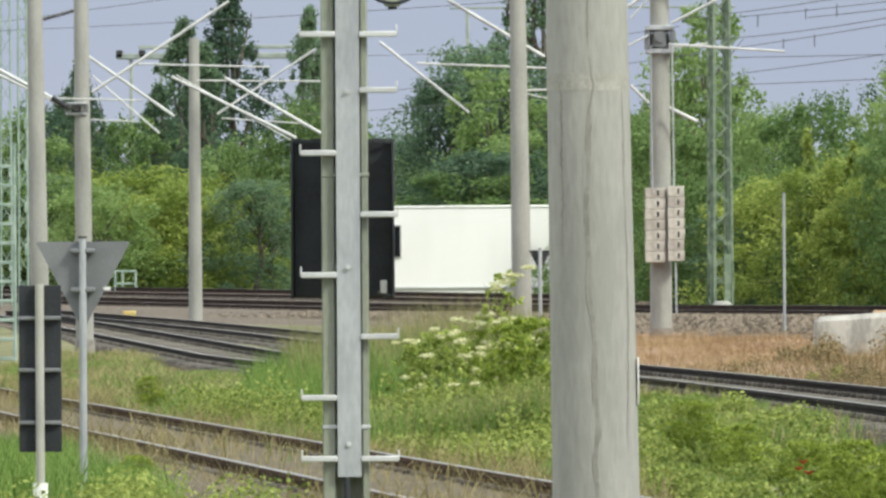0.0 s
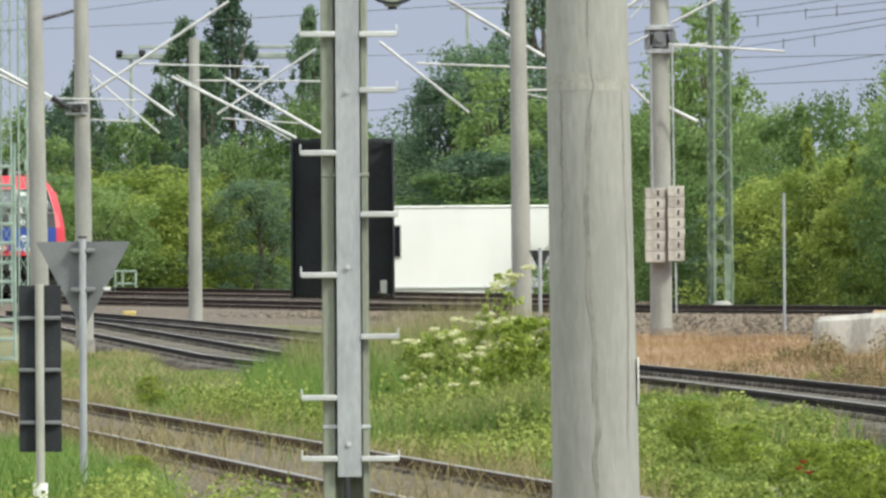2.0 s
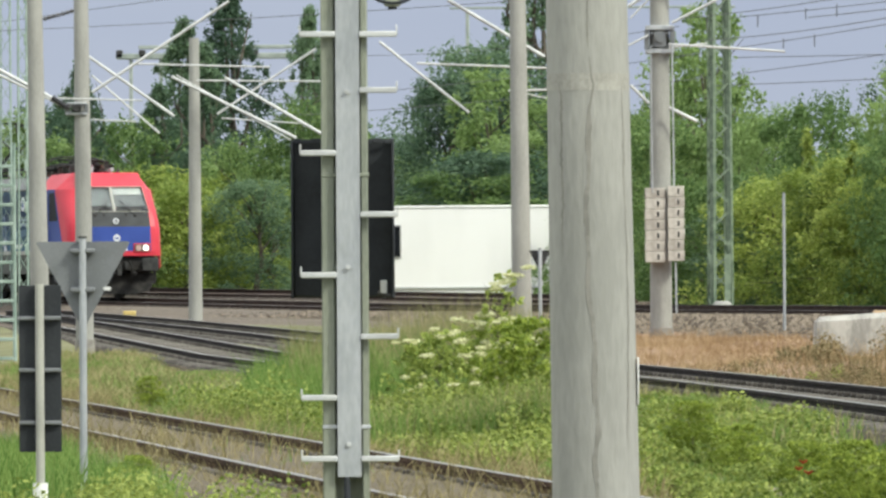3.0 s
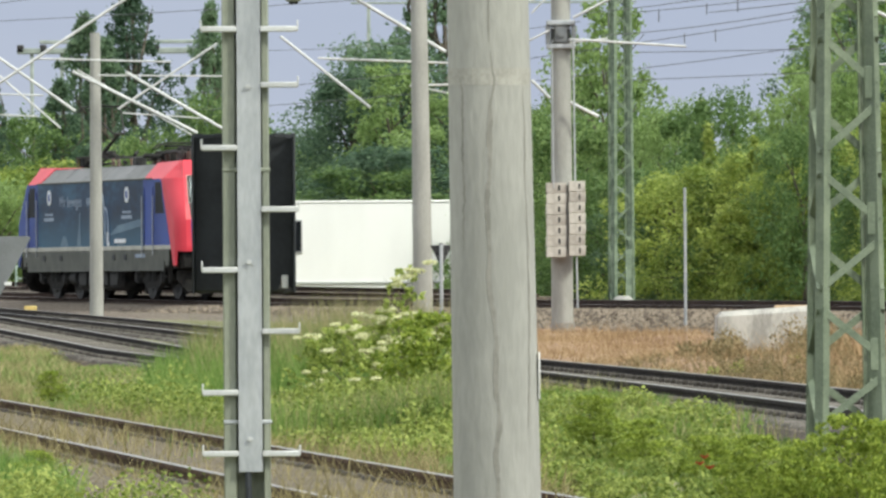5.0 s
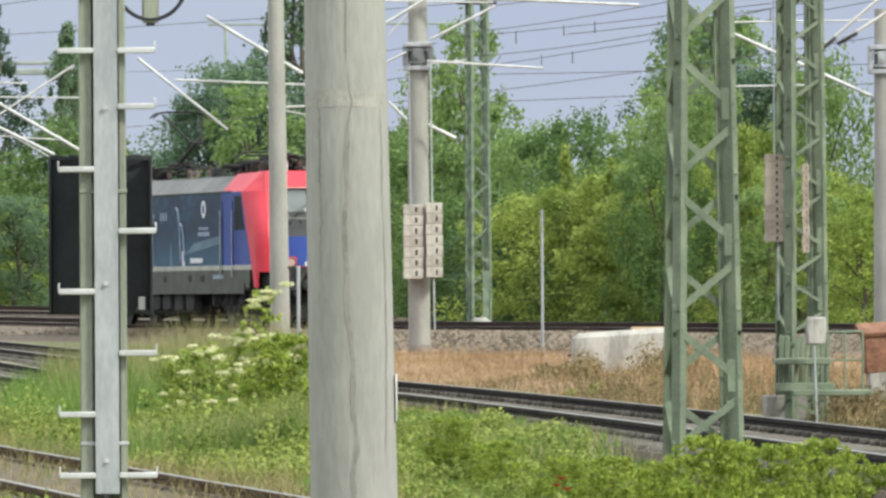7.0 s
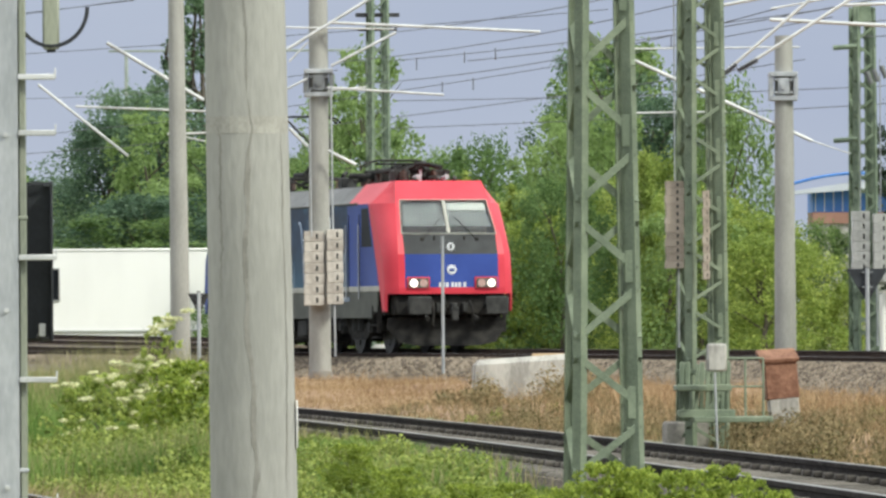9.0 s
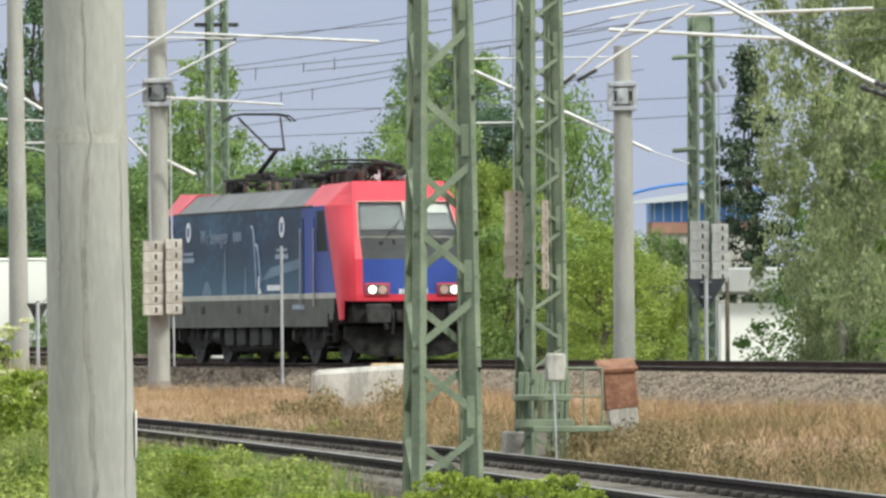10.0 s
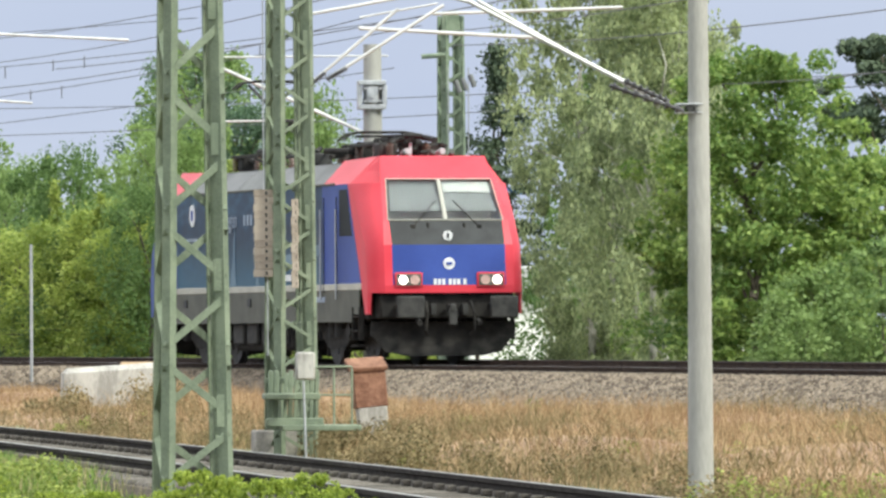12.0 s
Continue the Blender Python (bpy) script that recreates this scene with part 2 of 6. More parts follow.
LOCO_ROOF = surface("loco_roof_grey", (0.105, 0.11, 0.115), (0.165, 0.17, 0.175), 1.5, 0.6, bump=0.05)
LOCO_ROOF_PALE = surface("loco_roof_pale", (0.125, 0.13, 0.14), (0.18, 0.185, 0.195), 1.5, 0.6)
BAND = surface("loco_black_band", (0.026, 0.029, 0.034), (0.042, 0.046, 0.052), 3.0, 0.55, spec=0.2)
SKIRT = surface("loco_skirt_grey", (0.06, 0.065, 0.058), (0.095, 0.10, 0.088), 2.0, 0.65)
BEIGE = surface("loco_pale_stripe", (0.34, 0.34, 0.31), (0.44, 0.44, 0.40), 2.0, 0.5)
UNDER = surface("loco_underframe", (0.012, 0.012, 0.013), (0.036, 0.034, 0.032), 4.0, 0.8, bump=0.3, spec=0.2)
BROWN_CERAMIC = surface("brown_ceramic", (0.05, 0.02, 0.015), (0.10, 0.045, 0.03), 5.0, 0.4)
STAINED_BED = surface("rust_stained_ballast", (0.035, 0.024, 0.018), (0.11, 0.075, 0.055), 6.0, 0.95, bump=1.0, fine=22)
BUFFER = surface("buffer_plate", (0.022, 0.023, 0.024), (0.05, 0.05, 0.05), 6.0, 0.7, 0.0, spec=0.25)
GEAR = surface("dark_roof_gear", (0.012, 0.012, 0.013), (0.04, 0.038, 0.036), 6.0, 0.7, spec=0.25)
PRINT = surface("white_print", (0.62, 0.65, 0.70), (0.74, 0.76, 0.80), 3.0, 0.5)
PRINT_DIM = surface("pale_print", (0.20, 0.26, 0.36), (0.28, 0.34, 0.44), 3.0, 0.5)
# grey of the windscreens' sky reflection, put into a colour
REFLECTION_GREY = surface("tinted_windscreen", (0.07, 0.085, 0.09), (0.10, 0.115, 0.12), 0.7, 0.08, 0.0, spec=0.8)
WINDSCREEN = bpy.data.materials.new("windscreen_glass")
WINDSCREEN.use_nodes = True
wp = WINDSCREEN.node_tree.nodes["Principled BSDF"]
wp.inputs["Base Color"].default_value, wp.inputs["Roughness"].default_value = (0.80, 0.82, 0.83, 1), 0.03
wp.inputs["Transmission Weight"].default_value, wp.inputs["IOR"].default_value = 1.0, 1.5
CAB_WALL = surface("cab_wall", (0.33, 0.37, 0.37), (0.42, 0.46, 0.46), 2.0, 0.7)
BLIND = surface("pale_sun_blind", (0.24, 0.27, 0.27), (0.31, 0.335, 0.33), 2.0, 0.6)
DARK_GLASS = surface("dark_side_glass", (0.006, 0.007, 0.009), (0.012, 0.014, 0.018), 2.0, 0.4, spec=0.08)
LIT_LAMP = glow("lit_headlamp", (1.0, 0.90, 0.82), 1.6)
DIM_LAMP = surface("dim_lamp_glass", (0.45, 0.30, 0.28), (0.58, 0.42, 0.38), 5.0, 0.2)
BLUE_ROOF = surface("blue_hall_cladding", (0.04, 0.16, 0.50), (0.08, 0.24, 0.62), 0.4, 0.5)
PALE_ROOF = surface("pale_roof_sheet", (0.50, 0.54, 0.62), (0.60, 0.64, 0.70), 0.4, 0.6)
BRICK = surface("brick_red_wall", (0.26, 0.14, 0.11), (0.36, 0.20, 0.16), 1.0, 0.85)
DULL_GREY = surface("grey_roof_sheet", (0.34, 0.35, 0.36), (0.44, 0.45, 0.46), 1.0, 0.7)
YELLOW = surface("faded_yellow_plastic", (0.50, 0.36, 0.10), (0.62, 0.48, 0.18), 4.0, 0.6)


# ---- building helpers ----
def P(u, v, d):
    """The place at bearing u and drop v (in 1/14500 rad) at distance d ahead."""
    return Vector((u * d / K, d, EYE - v * d / K))


class Shape:
    """Collects vertices and faces of one mesh."""

    def __init__(self, base=(0, 0, 0)):
        self.v, self.f, self.base = [], [], Vector(base)

    def add(self, verts, faces):
        o = len(self.v)
        self.v += [tuple(Vector(p) - self.base) for p in verts]
        self.f += [tuple(o + i for i in q) for q in faces]
        return self

    def box(self, c, s, m=None, ch=0.0):
        """A box of size s round c with chamfered edges, turned by m."""
        h = [k / 2 for k in s]
        ch = min(ch, *(0.45 * k for k in s))
        if ch <= 0:
            vs = [(x * h[0], y * h[1], z * h[2]) for x in (-1, 1) for y in (-1, 1) for z in (-1, 1)]
            fs = [(0, 1, 3, 2), (4, 6, 7, 5), (0, 4, 5, 1), (2, 3, 7, 6), (0, 2, 6, 4), (1, 5, 7, 3)]
        else:
            vs, idx = [], {}
            for x in (-1, 1):
                for y in (-1, 1):
                    for z in (-1, 1):
                        for a in range(3):
                            q = [x * (h[0] - ch), y * (h[1] - ch), z * (h[2] - ch)]
                            q[a] = (x, y, z)[a] * h[a]
                            idx[x, y, z, a] = len(vs)
                            vs.append(tuple(q))
            fs = []
            for a in range(3):
                b, c2 = (a + 1) % 3, (a + 2) % 3
                for s1 in (-1, 1):
                    quad = []
                    for p, q in ((-1, -1), (1, -1), (1, 1), (-1, 1)):
                        k = [0, 0, 0]
                        k[a], k[b], k[c2] = s1, p, q
                        quad.append(idx[(*k, a)])
                    fs.append(tuple(quad if s1 > 0 else quad[::-1]))
                for p in (-1, 1):
                    for q in (-1, 1):
                        k0, k1 = [0, 0, 0], [0, 0, 0]
                        k0[a], k1[a] = -1, 1
                        k0[b] = k1[b] = p
                        k0[c2] = k1[c2] = q
                        fs.append((idx[(*k0, b)], idx[(*k1, b)], idx[(*k1, c2)], idx[(*k0, c2)]))
            for x in (-1, 1):
                for y in (-1, 1):
                    for z in (-1, 1):
                        fs.append(tuple(idx[x, y, z, a] for a in range(3)))
        cv = Vector(c)
        return self.add([cv + ((m @ Vector(p)) if m else Vector(p)) for p in vs], fs)

    def tube(self, p, q, r, r2=None, n=8):
        p, q = Vector(p), Vector(q)
        r2 = r if r2 is None else r2
        w = (q - p).normalized()
        a = w.orthogonal().normalized()
        b = w.cross(a)
        ring = [(math.cos(2 * math.pi * i / n), math.sin(2 * math.pi * i / n)) for i in range(n)]
        vs = [p + r * (c * a + s * b) for c, s in ring] + [q + r2 * (c * a + s * b) for c, s in ring]
        fs = [(i, (i + 1) % n, n + (i + 1) % n, n + i) for i in range(n)]
        return self.add(vs, fs + [tuple(range(n))[::-1], tuple(range(n, 2 * n))])

    def path(self, pts, r, n=6):
        """A round bar bent along pts."""
        pts, rings, a = [Vector(p) for p in pts], [], None
        for k, p in enumerate(pts):
            w = (pts[min(k + 1, len(pts) - 1)] - pts[max(k - 1, 0)]).normalized()
            a = w.orthogonal().normalized() if a is None else (a - w * a.dot(w)).normalized()
            b = w.cross(a)
            rings.append([p + r * (math.cos(2 * math.pi * i / n) * a + math.sin(2 * math.pi * i / n) * b) for i in range(n)])
        return self.loft(rings)

    def beam(self, p, q, w, h):
        """A flat bar from p to q, w across and h deep."""
        p, q = Vector(p), Vector(q)
        d = q - p
        t = d.to_track_quat("X", "Z").to_matrix()
        return self.box((p + q) / 2, (d.length, w, h), t, min(w, h) * 0.15)

    def loft(self, rings, caps=True):
        n = len(rings[0])
        vs = [p for ring in rings for p in ring]
        fs = [(k * n + i, k * n + (i + 1) % n, (k + 1) * n + (i + 1) % n, (k + 1) * n + i) for k in range(len(rings) - 1) for i in range(n)]
        if caps:
            fs += [tuple(range(n))[::-1], tuple((len(rings) - 1) * n + i for i in range(n))]
        return self.add(vs, fs)

    def make(self, name, mat, parent=None, label="", category="", group="", kind="", smooth=True, at=None):
        me = bpy.data.meshes.new(name)
        me.from_pydata(self.v, [], self.f)
        bm = bmesh.new()
        bm.from_mesh(me)
        bmesh.ops.recalc_face_normals(bm, faces=bm.faces)
        bm.to_mesh(me)
        bm.free()
        me.materials.append(mat)
        if smooth:
            me.shade_smooth()
            me.set_sharp_from_angle(angle=radians(38))
        ob = new(name, me)
        ob.parent = parent
        ob.location = at if at is not None else (self.base if parent is None else (0, 0, 0))
        return tagged(ob, label, category, group, kind)


def thing(name, loc, label, category, group="", kind="", rz=0.0):
    e = new(name)
    e.empty_display_size = 0.3
    e.location, e.rotation_euler = loc, (0, 0, radians(rz))
    return tagged(e, label, category, group, kind)


def cloud(name, verts, faces, mat, parent=None, **tags):
    """A mesh from numpy arrays of vertices and equal-sided faces."""
    me = bpy.data.meshes.new(name)
    k = faces.shape[1]
    me.vertices.add(len(verts))
    me.vertices.foreach_set("co", np.ascontiguousarray(verts, np.float32).ravel())
    me.loops.add(faces.size)
    me.loops.foreach_set("vertex_index", np.ascontiguousarray(faces, np.int32).ravel())
    me.polygons.add(len(faces))
    me.polygons.foreach_set("loop_start", np.arange(0, faces.size, k, dtype=np.int32))
    me.update(calc_edges=True)
    me.materials.append(mat)
    ob = new(name, me)
    ob.parent = parent
    return tagged(ob, **tags)


# ---- ground and tracks ----
def smooth(a, b, t):
    t = np.clip((t - a) / (b - a), 0, 1)
    return t * t * (3 - 2 * t)


def ground_z(x, y):
    return climb(np.minimum(y, 240)) * 0.9 + 0.27 * smooth(2.0, 5.5, x - near_x(y)) * smooth(56, 72, y) + 0.05 * np.sin(0.9 * x + 0.3 * y) * smooth(20, 50, y) * (1 - smooth(300, 400, y))


def far_x(y):     # centre line of the curved embankment track
    bend = np.clip(y - 188, 0, 26)      # the curve tightens a little beyond the block
    return 22.05 + 0.0502 * y - 0.000727 * y * y - 0.000269 * bend ** 2 - 0.014 * np.maximum(0.0, y - 214)


def mid_x(y):     # centre line of the middle track
    return MID_X[0] + MID_X[1] * y + MID_X[2] * y * y


MID_X = (7.631, -0.01819, -0.0002689)


def climb(y):     # the middle tracks climb a little in the distance
    return 0.0046 * np.maximum(0.0, y - 136)


def settle(y):    # height of the main track against its level stretch: it climbs gently in the distance
    return -0.04 + 0.006 * max(0.0, y - 216)


def side_x(y):    # the track beside the middle one
    return 9.58 - 0.094 * y


def near_x(y):    # the old track nearest the camera
    return 7.17 - 0.1234 * y


def sheet(name, xs, ys, height, mat, **tags):
    gx, gy = np.meshgrid(xs, ys)
    v = np.stack([gx, gy, height(gx, gy)], -1).reshape(-1, 3)
    nx, ny = len(xs), len(ys)
    i = (np.arange(ny - 1)[:, None] * nx + np.arange(nx - 1)).ravel()
    return cloud(name, v, np.stack([i, i + 1, i + nx + 1, i + nx], -1), mat, kind="structure", **tags)


xs = np.concatenate([[-3000, -800, -200, -80], np.arange(-45, 56, 1.0), [80, 200, 800, 3000]])
ys = np.concatenate([[-500, -60, 0], np.arange(20, 330, 1.0), [400, 800, 2000, 4500]])
sheet("ground", xs, ys, ground_z, SOIL, label="level trackside ground of soil and turf", category="ground")


def strip(name, line, y0, y1, step, section, mat, lift=None, **tags):
    """A cross-section (offset, height) swept along a line."""
    s = Shape()
    rings = []
    for y in np.arange(y0, y1 + 0.01, step):
        dx = (line(y + 0.5) - line(y - 0.5))
        n = Vector((1, -dx, 0)).normalized()
        rings.append([Vector((line(y), y, 0)) + n * o + Vector((0, 0, z + (lift(y) if lift else 0))) for o, z in section])
    s.loft(rings)
    return s.make(name, mat, **tags)


# dry turf between the middle track and the embankment
def turf(x, y):
    gap = np.minimum(x - mid_x(y) - 2.6, far_x(y) - 3.2 - x)
    bank = 0.16 * np.sin(0.35 * x + 0.21 * y) + 0.1 * np.sin(1.3 * x - 0.5 * y)
    return ground_z(x, y) + np.where(gap > 0, 0.02 + np.minimum(gap, 1) * (0.10 + 0.4 * bank), -0.3)


sheet("verge", np.arange(-12, 24, 0.4), np.arange(58, 174, 0.8), turf, DRY_SOIL, label="sun-dried orange grass verge between tracks", category="verge")

RAIL = [(-0.07, 0), (-0.07, 0.02), (-0.015, 0.035), (-0.012, 0.12), (-0.034, 0.13), (-0.036, 0.165), (0.036, 0.165), (0.034, 0.13), (0.012, 0.12), (0.015, 0.035), (0.07, 0.02), (0.07, 0)]


def track(name, line, z, y0, y1, step, web, label, sleepers, spacing=0.63, gauge=1.507, lift=None, cant=0.0):
    e = thing(name, (0, 0, 0), label, "railway track", kind="structure")
    for side in (-1, 1):
        up = cant if side > 0 else 0.0
        sec = [(side * gauge / 2 + o, z + up - 0.165 + h) for o, h in RAIL]
        strip("rail", line, y0, y1, step, sec, web, lift, parent=e)
        strip("rail_head", line, y0, y1, step, [(side * gauge / 2 + o, z + up + h) for o, h in ((-0.03, -0.004), (-0.03, 0.004), (0.03, 0.004), (0.03, -0.004))], RAIL_HEAD, lift, parent=e, label="worn bright running surface")
    sl = Shape().box((0, 0, -0.09), (2.5, 0.26, 0.18), ch=0.03)
    for side in (-1, 1):
        sl.box((side * gauge / 2 - 0.11, 0, 0.025), (0.09, 0.14, 0.05), ch=0.01).box((side * gauge / 2 + 0.11, 0, 0.025), (0.09, 0.14, 0.05), ch=0.01)
    y, k, me = sleepers[0], 0, None
    while y < sleepers[1]:
        dx = line(y + 0.5) - line(y - 0.5)
        if me is None:
            ob = sl.make("sleeper", SLEEPER, e)
            me = ob.data
        else:
            ob = new("sleeper", me)
            ob.parent = e
        ob.location = (line(y), y, z - 0.125 + (lift(y) if lift else 0))
        ob.rotation_euler = (0, 0, -math.atan(dx))
        y += spacing / math.sqrt(1 + dx * dx)
        k += 1
    return e


strip("embankment", far_x, 60, 330, 3, [(-3.9, 0.1), (-3.1, 0.45), (-1.75, 0.90), (-1.2, 0.93), (1.2, 0.93), (6.2, 0.9), (8.0, 0.1)], BALLAST, settle, label="grey-brown ballast embankment", category="embankment", kind="structure")
strip("gravel_apron", far_x, 150, 300, 3, [(-7.2, -0.1), (-6.6, 0.16), (-3.9, 0.30), (-3.2, 0.43), (-3.0, 0.3)], BALLAST, lambda y: 0.9 * climb(min(y, 240)), label="gravel apron at the foot of the embankment", category="ballast", kind="structure")
strip("ballast_bed", mid_x, 40, 240, 3, [(-1.7, -0.3), (-1.3, 0.305), (1.6, 0.305), (2.3, 0.05)], DARK_BALLAST, climb, label="low ballast bed of the middle track", category="ballast", kind="structure")
strip("ballast_bed", side_x, 104, 240, 4, [(-1.6, -0.3), (-1.25, 0.305), (1.6, 0.305), (2.0, 0.05)], DARK_BALLAST, climb, label="low ballast bed of the side track", category="ballast", kind="structure")
strip("ballast_bed", near_x, 30, 190, 4, [(-1.9, -0.03), (-1.3, 0.09), (1.3, 0.09), (1.9, -0.03)], OLD_BED, label="overgrown gravel bed of the old track", category="ballast", kind="structure")
strip("track_bed", far_x, 62, 330, 4, [(-0.95, 0.90), (-0.9, 0.955), (0.9, 1.03), (0.95, 0.90)], STAINED_BED, settle, label="rust-stained ballast between the rails", category="ballast", kind="structure")
strip("embankment", lambda y: far_x(y) + 4.3, 212, 330, 4, [(-1.7, 0.6), (-1.3, 1.1), (1.5, 1.18), (2.5, 0.1)], BALLAST, settle, label="raised ballast of the second track", category="embankment", kind="structure")
strip("track_bed", lambda y: far_x(y) + 4.3, 212, 330, 4, [(-0.95, 1.05), (-0.9, 1.14), (0.9, 1.25), (0.95, 1.1)], STAINED_BED, settle, label="rust-stained ballast of the second track", category="ballast", kind="structure")
track("track", far_x, 1.05, 62, 330, 3, RUST_RAIL, "main track on the curved ballast embankment", (100, 240), cant=0.09, lift=settle)
track("track", lambda y: far_x(y) + 4.3, 1.24, 212, 330, 3, RUST_RAIL, "second main track behind the first", (230, 300), cant=0.12, lift=settle)
track("track", mid_x, 0.47, 40, 240, 3, DARK_RAIL, "dark railed middle track with concrete sleepers", (48, 215), lift=climb)
track("track", side_x, 0.47, 104, 240, 4, DARK_RAIL, "side track running into grass", (110, 200), lift=climb)
track("track", near_x, 0.20, 30, 190, 4, BROWN_RAIL, "rusty old track sunk in gravel and grass", (40, 120), gauge=1.507)


# ---- plants ----
def leaves(rng, centre, radius, count, size, squash=1.0, aspect=0.6, droop=0.0, loose=0.0):
    """Kite-shaped leaves scattered round clump centres. centre (n, 3), radius (n,)."""
    k = rng.integers(0, len(centre), count)
    d = rng.normal(size=(count, 3))
    d /= np.linalg.norm(d, axis=1)[:, None]
    r = radius[k] * (rng.random(count) ** 0.36 * (1 - loose) + loose * np.abs(rng.normal(size=count)) * 1.15)
    p = centre[k] + d * r[:, None] * (1, 1, squash)
    nrm = d * 0.6 + rng.normal(size=(count, 3)) * 0.8 + (0, -0.15, 0.45)
    nrm /= np.linalg.norm(nrm, axis=1)[:, None]
    a = np.cross(nrm, rng.normal(size=(count, 3)))
    if droop:
        a = a * (1 - droop) + np.array((0, 0, -1.0)) * droop
    a /= np.linalg.norm(a, axis=1)[:, None] + 1e-9
    b = np.cross(nrm, a)
    b /= np.linalg.norm(b, axis=1)[:, None] + 1e-9
    s = size * (0.6 + 0.8 * rng.random(count))[:, None]
    v = np.stack([p - a * s * 0.5, p + b * s * aspect * 0.5, p + a * s * 0.5 + nrm * s * 0.1, p - b * s * aspect * 0.5], 1)
    return v.reshape(-1, 3), np.arange(count * 4).reshape(-1, 4)


CLUMPS = {}


def tree(name, seed, height, width, low, mat, bark, label, count=5200, size=0.24, clumps=60, clump=0.16, shape=1.0, droop=0.0, squash=0.8, category="tree", trunks=1, lean=0.12, loose=0.0):
    """A tree at the origin: tapered trunk, limbs, and a crown of clumped leaves from height low upwards."""
    rng = np.random.default_rng(seed)
    e = thing(name, (0, 0, 0), label, category)
    wood = Shape()
    c, r = [], []
    for k in range(clumps):
        h = rng.random() ** 0.9
        prof = math.sqrt(max(0.02, 1 - ((h - 0.42 * shape) / (0.64 if h > 0.42 * shape else 0.62)) ** 2))
        ang, rad = rng.random() * 2 * math.pi, width / 2 * prof * math.sqrt(rng.random()) * (0.8 + 0.45 * rng.random())
        c.append((rad * math.cos(ang), rad * math.sin(ang), low + (height - low) * h * 0.95))
        r.append(width * clump * (0.5 + 0.9 * rng.random()) * (0.6 + 0.4 * prof))
    c, r = np.array(c), np.array(r)
    CLUMPS[name] = c, r
    for t in range(trunks):
        ox = (t - (trunks - 1) / 2) * width * 0.12
        pts = [Vector((ox + lean * rng.normal() * i * (height / 10), lean * rng.normal() * i * (height / 10), height * 0.88 * i / 6)) for i in range(7)]
        pts[0] = Vector((ox, 0, 0))
        base = (0.004 if name == "poplar" else 0.009 if name == "birch" else 0.019 if category == "tree" else 0.011) * height
        for i in range(6):
            wood.tube(pts[i], pts[i + 1], base * (1 - i / 6.3), base * (1 - (i + 1) / 6.3), 7)
        for k in range(9):
            j = rng.integers(0, len(c))
            q = Vector(c[j])
            f = min(5.6, max(0.6, 6 * (q.z * 0.7) / (height * 0.88)))
            i = int(f)
            p = pts[i].lerp(pts[i + 1], f - i)
            mid = p.lerp(q, 0.5) + Vector((0, 0, 0.04 * height))
            wood.tube(p, mid, base * 0.35, base * 0.2, 5).tube(mid, q, base * 0.2, base * 0.06, 5)
    wood.make("trunk", bark, e)
    v, f = leaves(rng, c, r, count, size, squash, droop=droop, loose=loose)
    cloud("crown", v, f, mat, e)
    return e


def blades(rng, x, y, z, h, w, lean):
    n = len(x)
    ang = rng.random(n) * 2 * math.pi
    side = np.stack([np.cos(ang), np.sin(ang) * 0.4, np.zeros(n)], -1) * w[:, None]
    tip = np.stack([rng.normal(size=n), rng.normal(size=n), np.zeros(n)], -1) * (lean * h)[:, None]
    p = np.stack([x, y, z - 0.03], -1)
    up = np.stack([np.zeros(n), np.zeros(n), h], -1)
    m = p + up * 0.6 + tip * 0.35
    v = np.stack([p - side, p + side, m - side * 0.7, m + side * 0.7, p + up + tip], 1).reshape(-1, 3)
    b = np.arange(n)[:, None] * 5
    f = np.concatenate([b + (0, 1, 3), b + (0, 3, 2), b + (2, 3, 4)], 0)
    return v, f


def lump(x, y, scale, seed):
    """A cheap smooth noise in -1..1 over the plan."""
    rng = np.random.default_rng(seed)
    s = 0
    for k in range(6):
        a, f, ph = rng.random() * 6.28, (0.6 + rng.random() * 1.6) / scale, rng.random() * 6.28
        s = s + np.sin((np.cos(a) * x + np.sin(a) * y) * f * 2 + ph)
    return s / 3.2


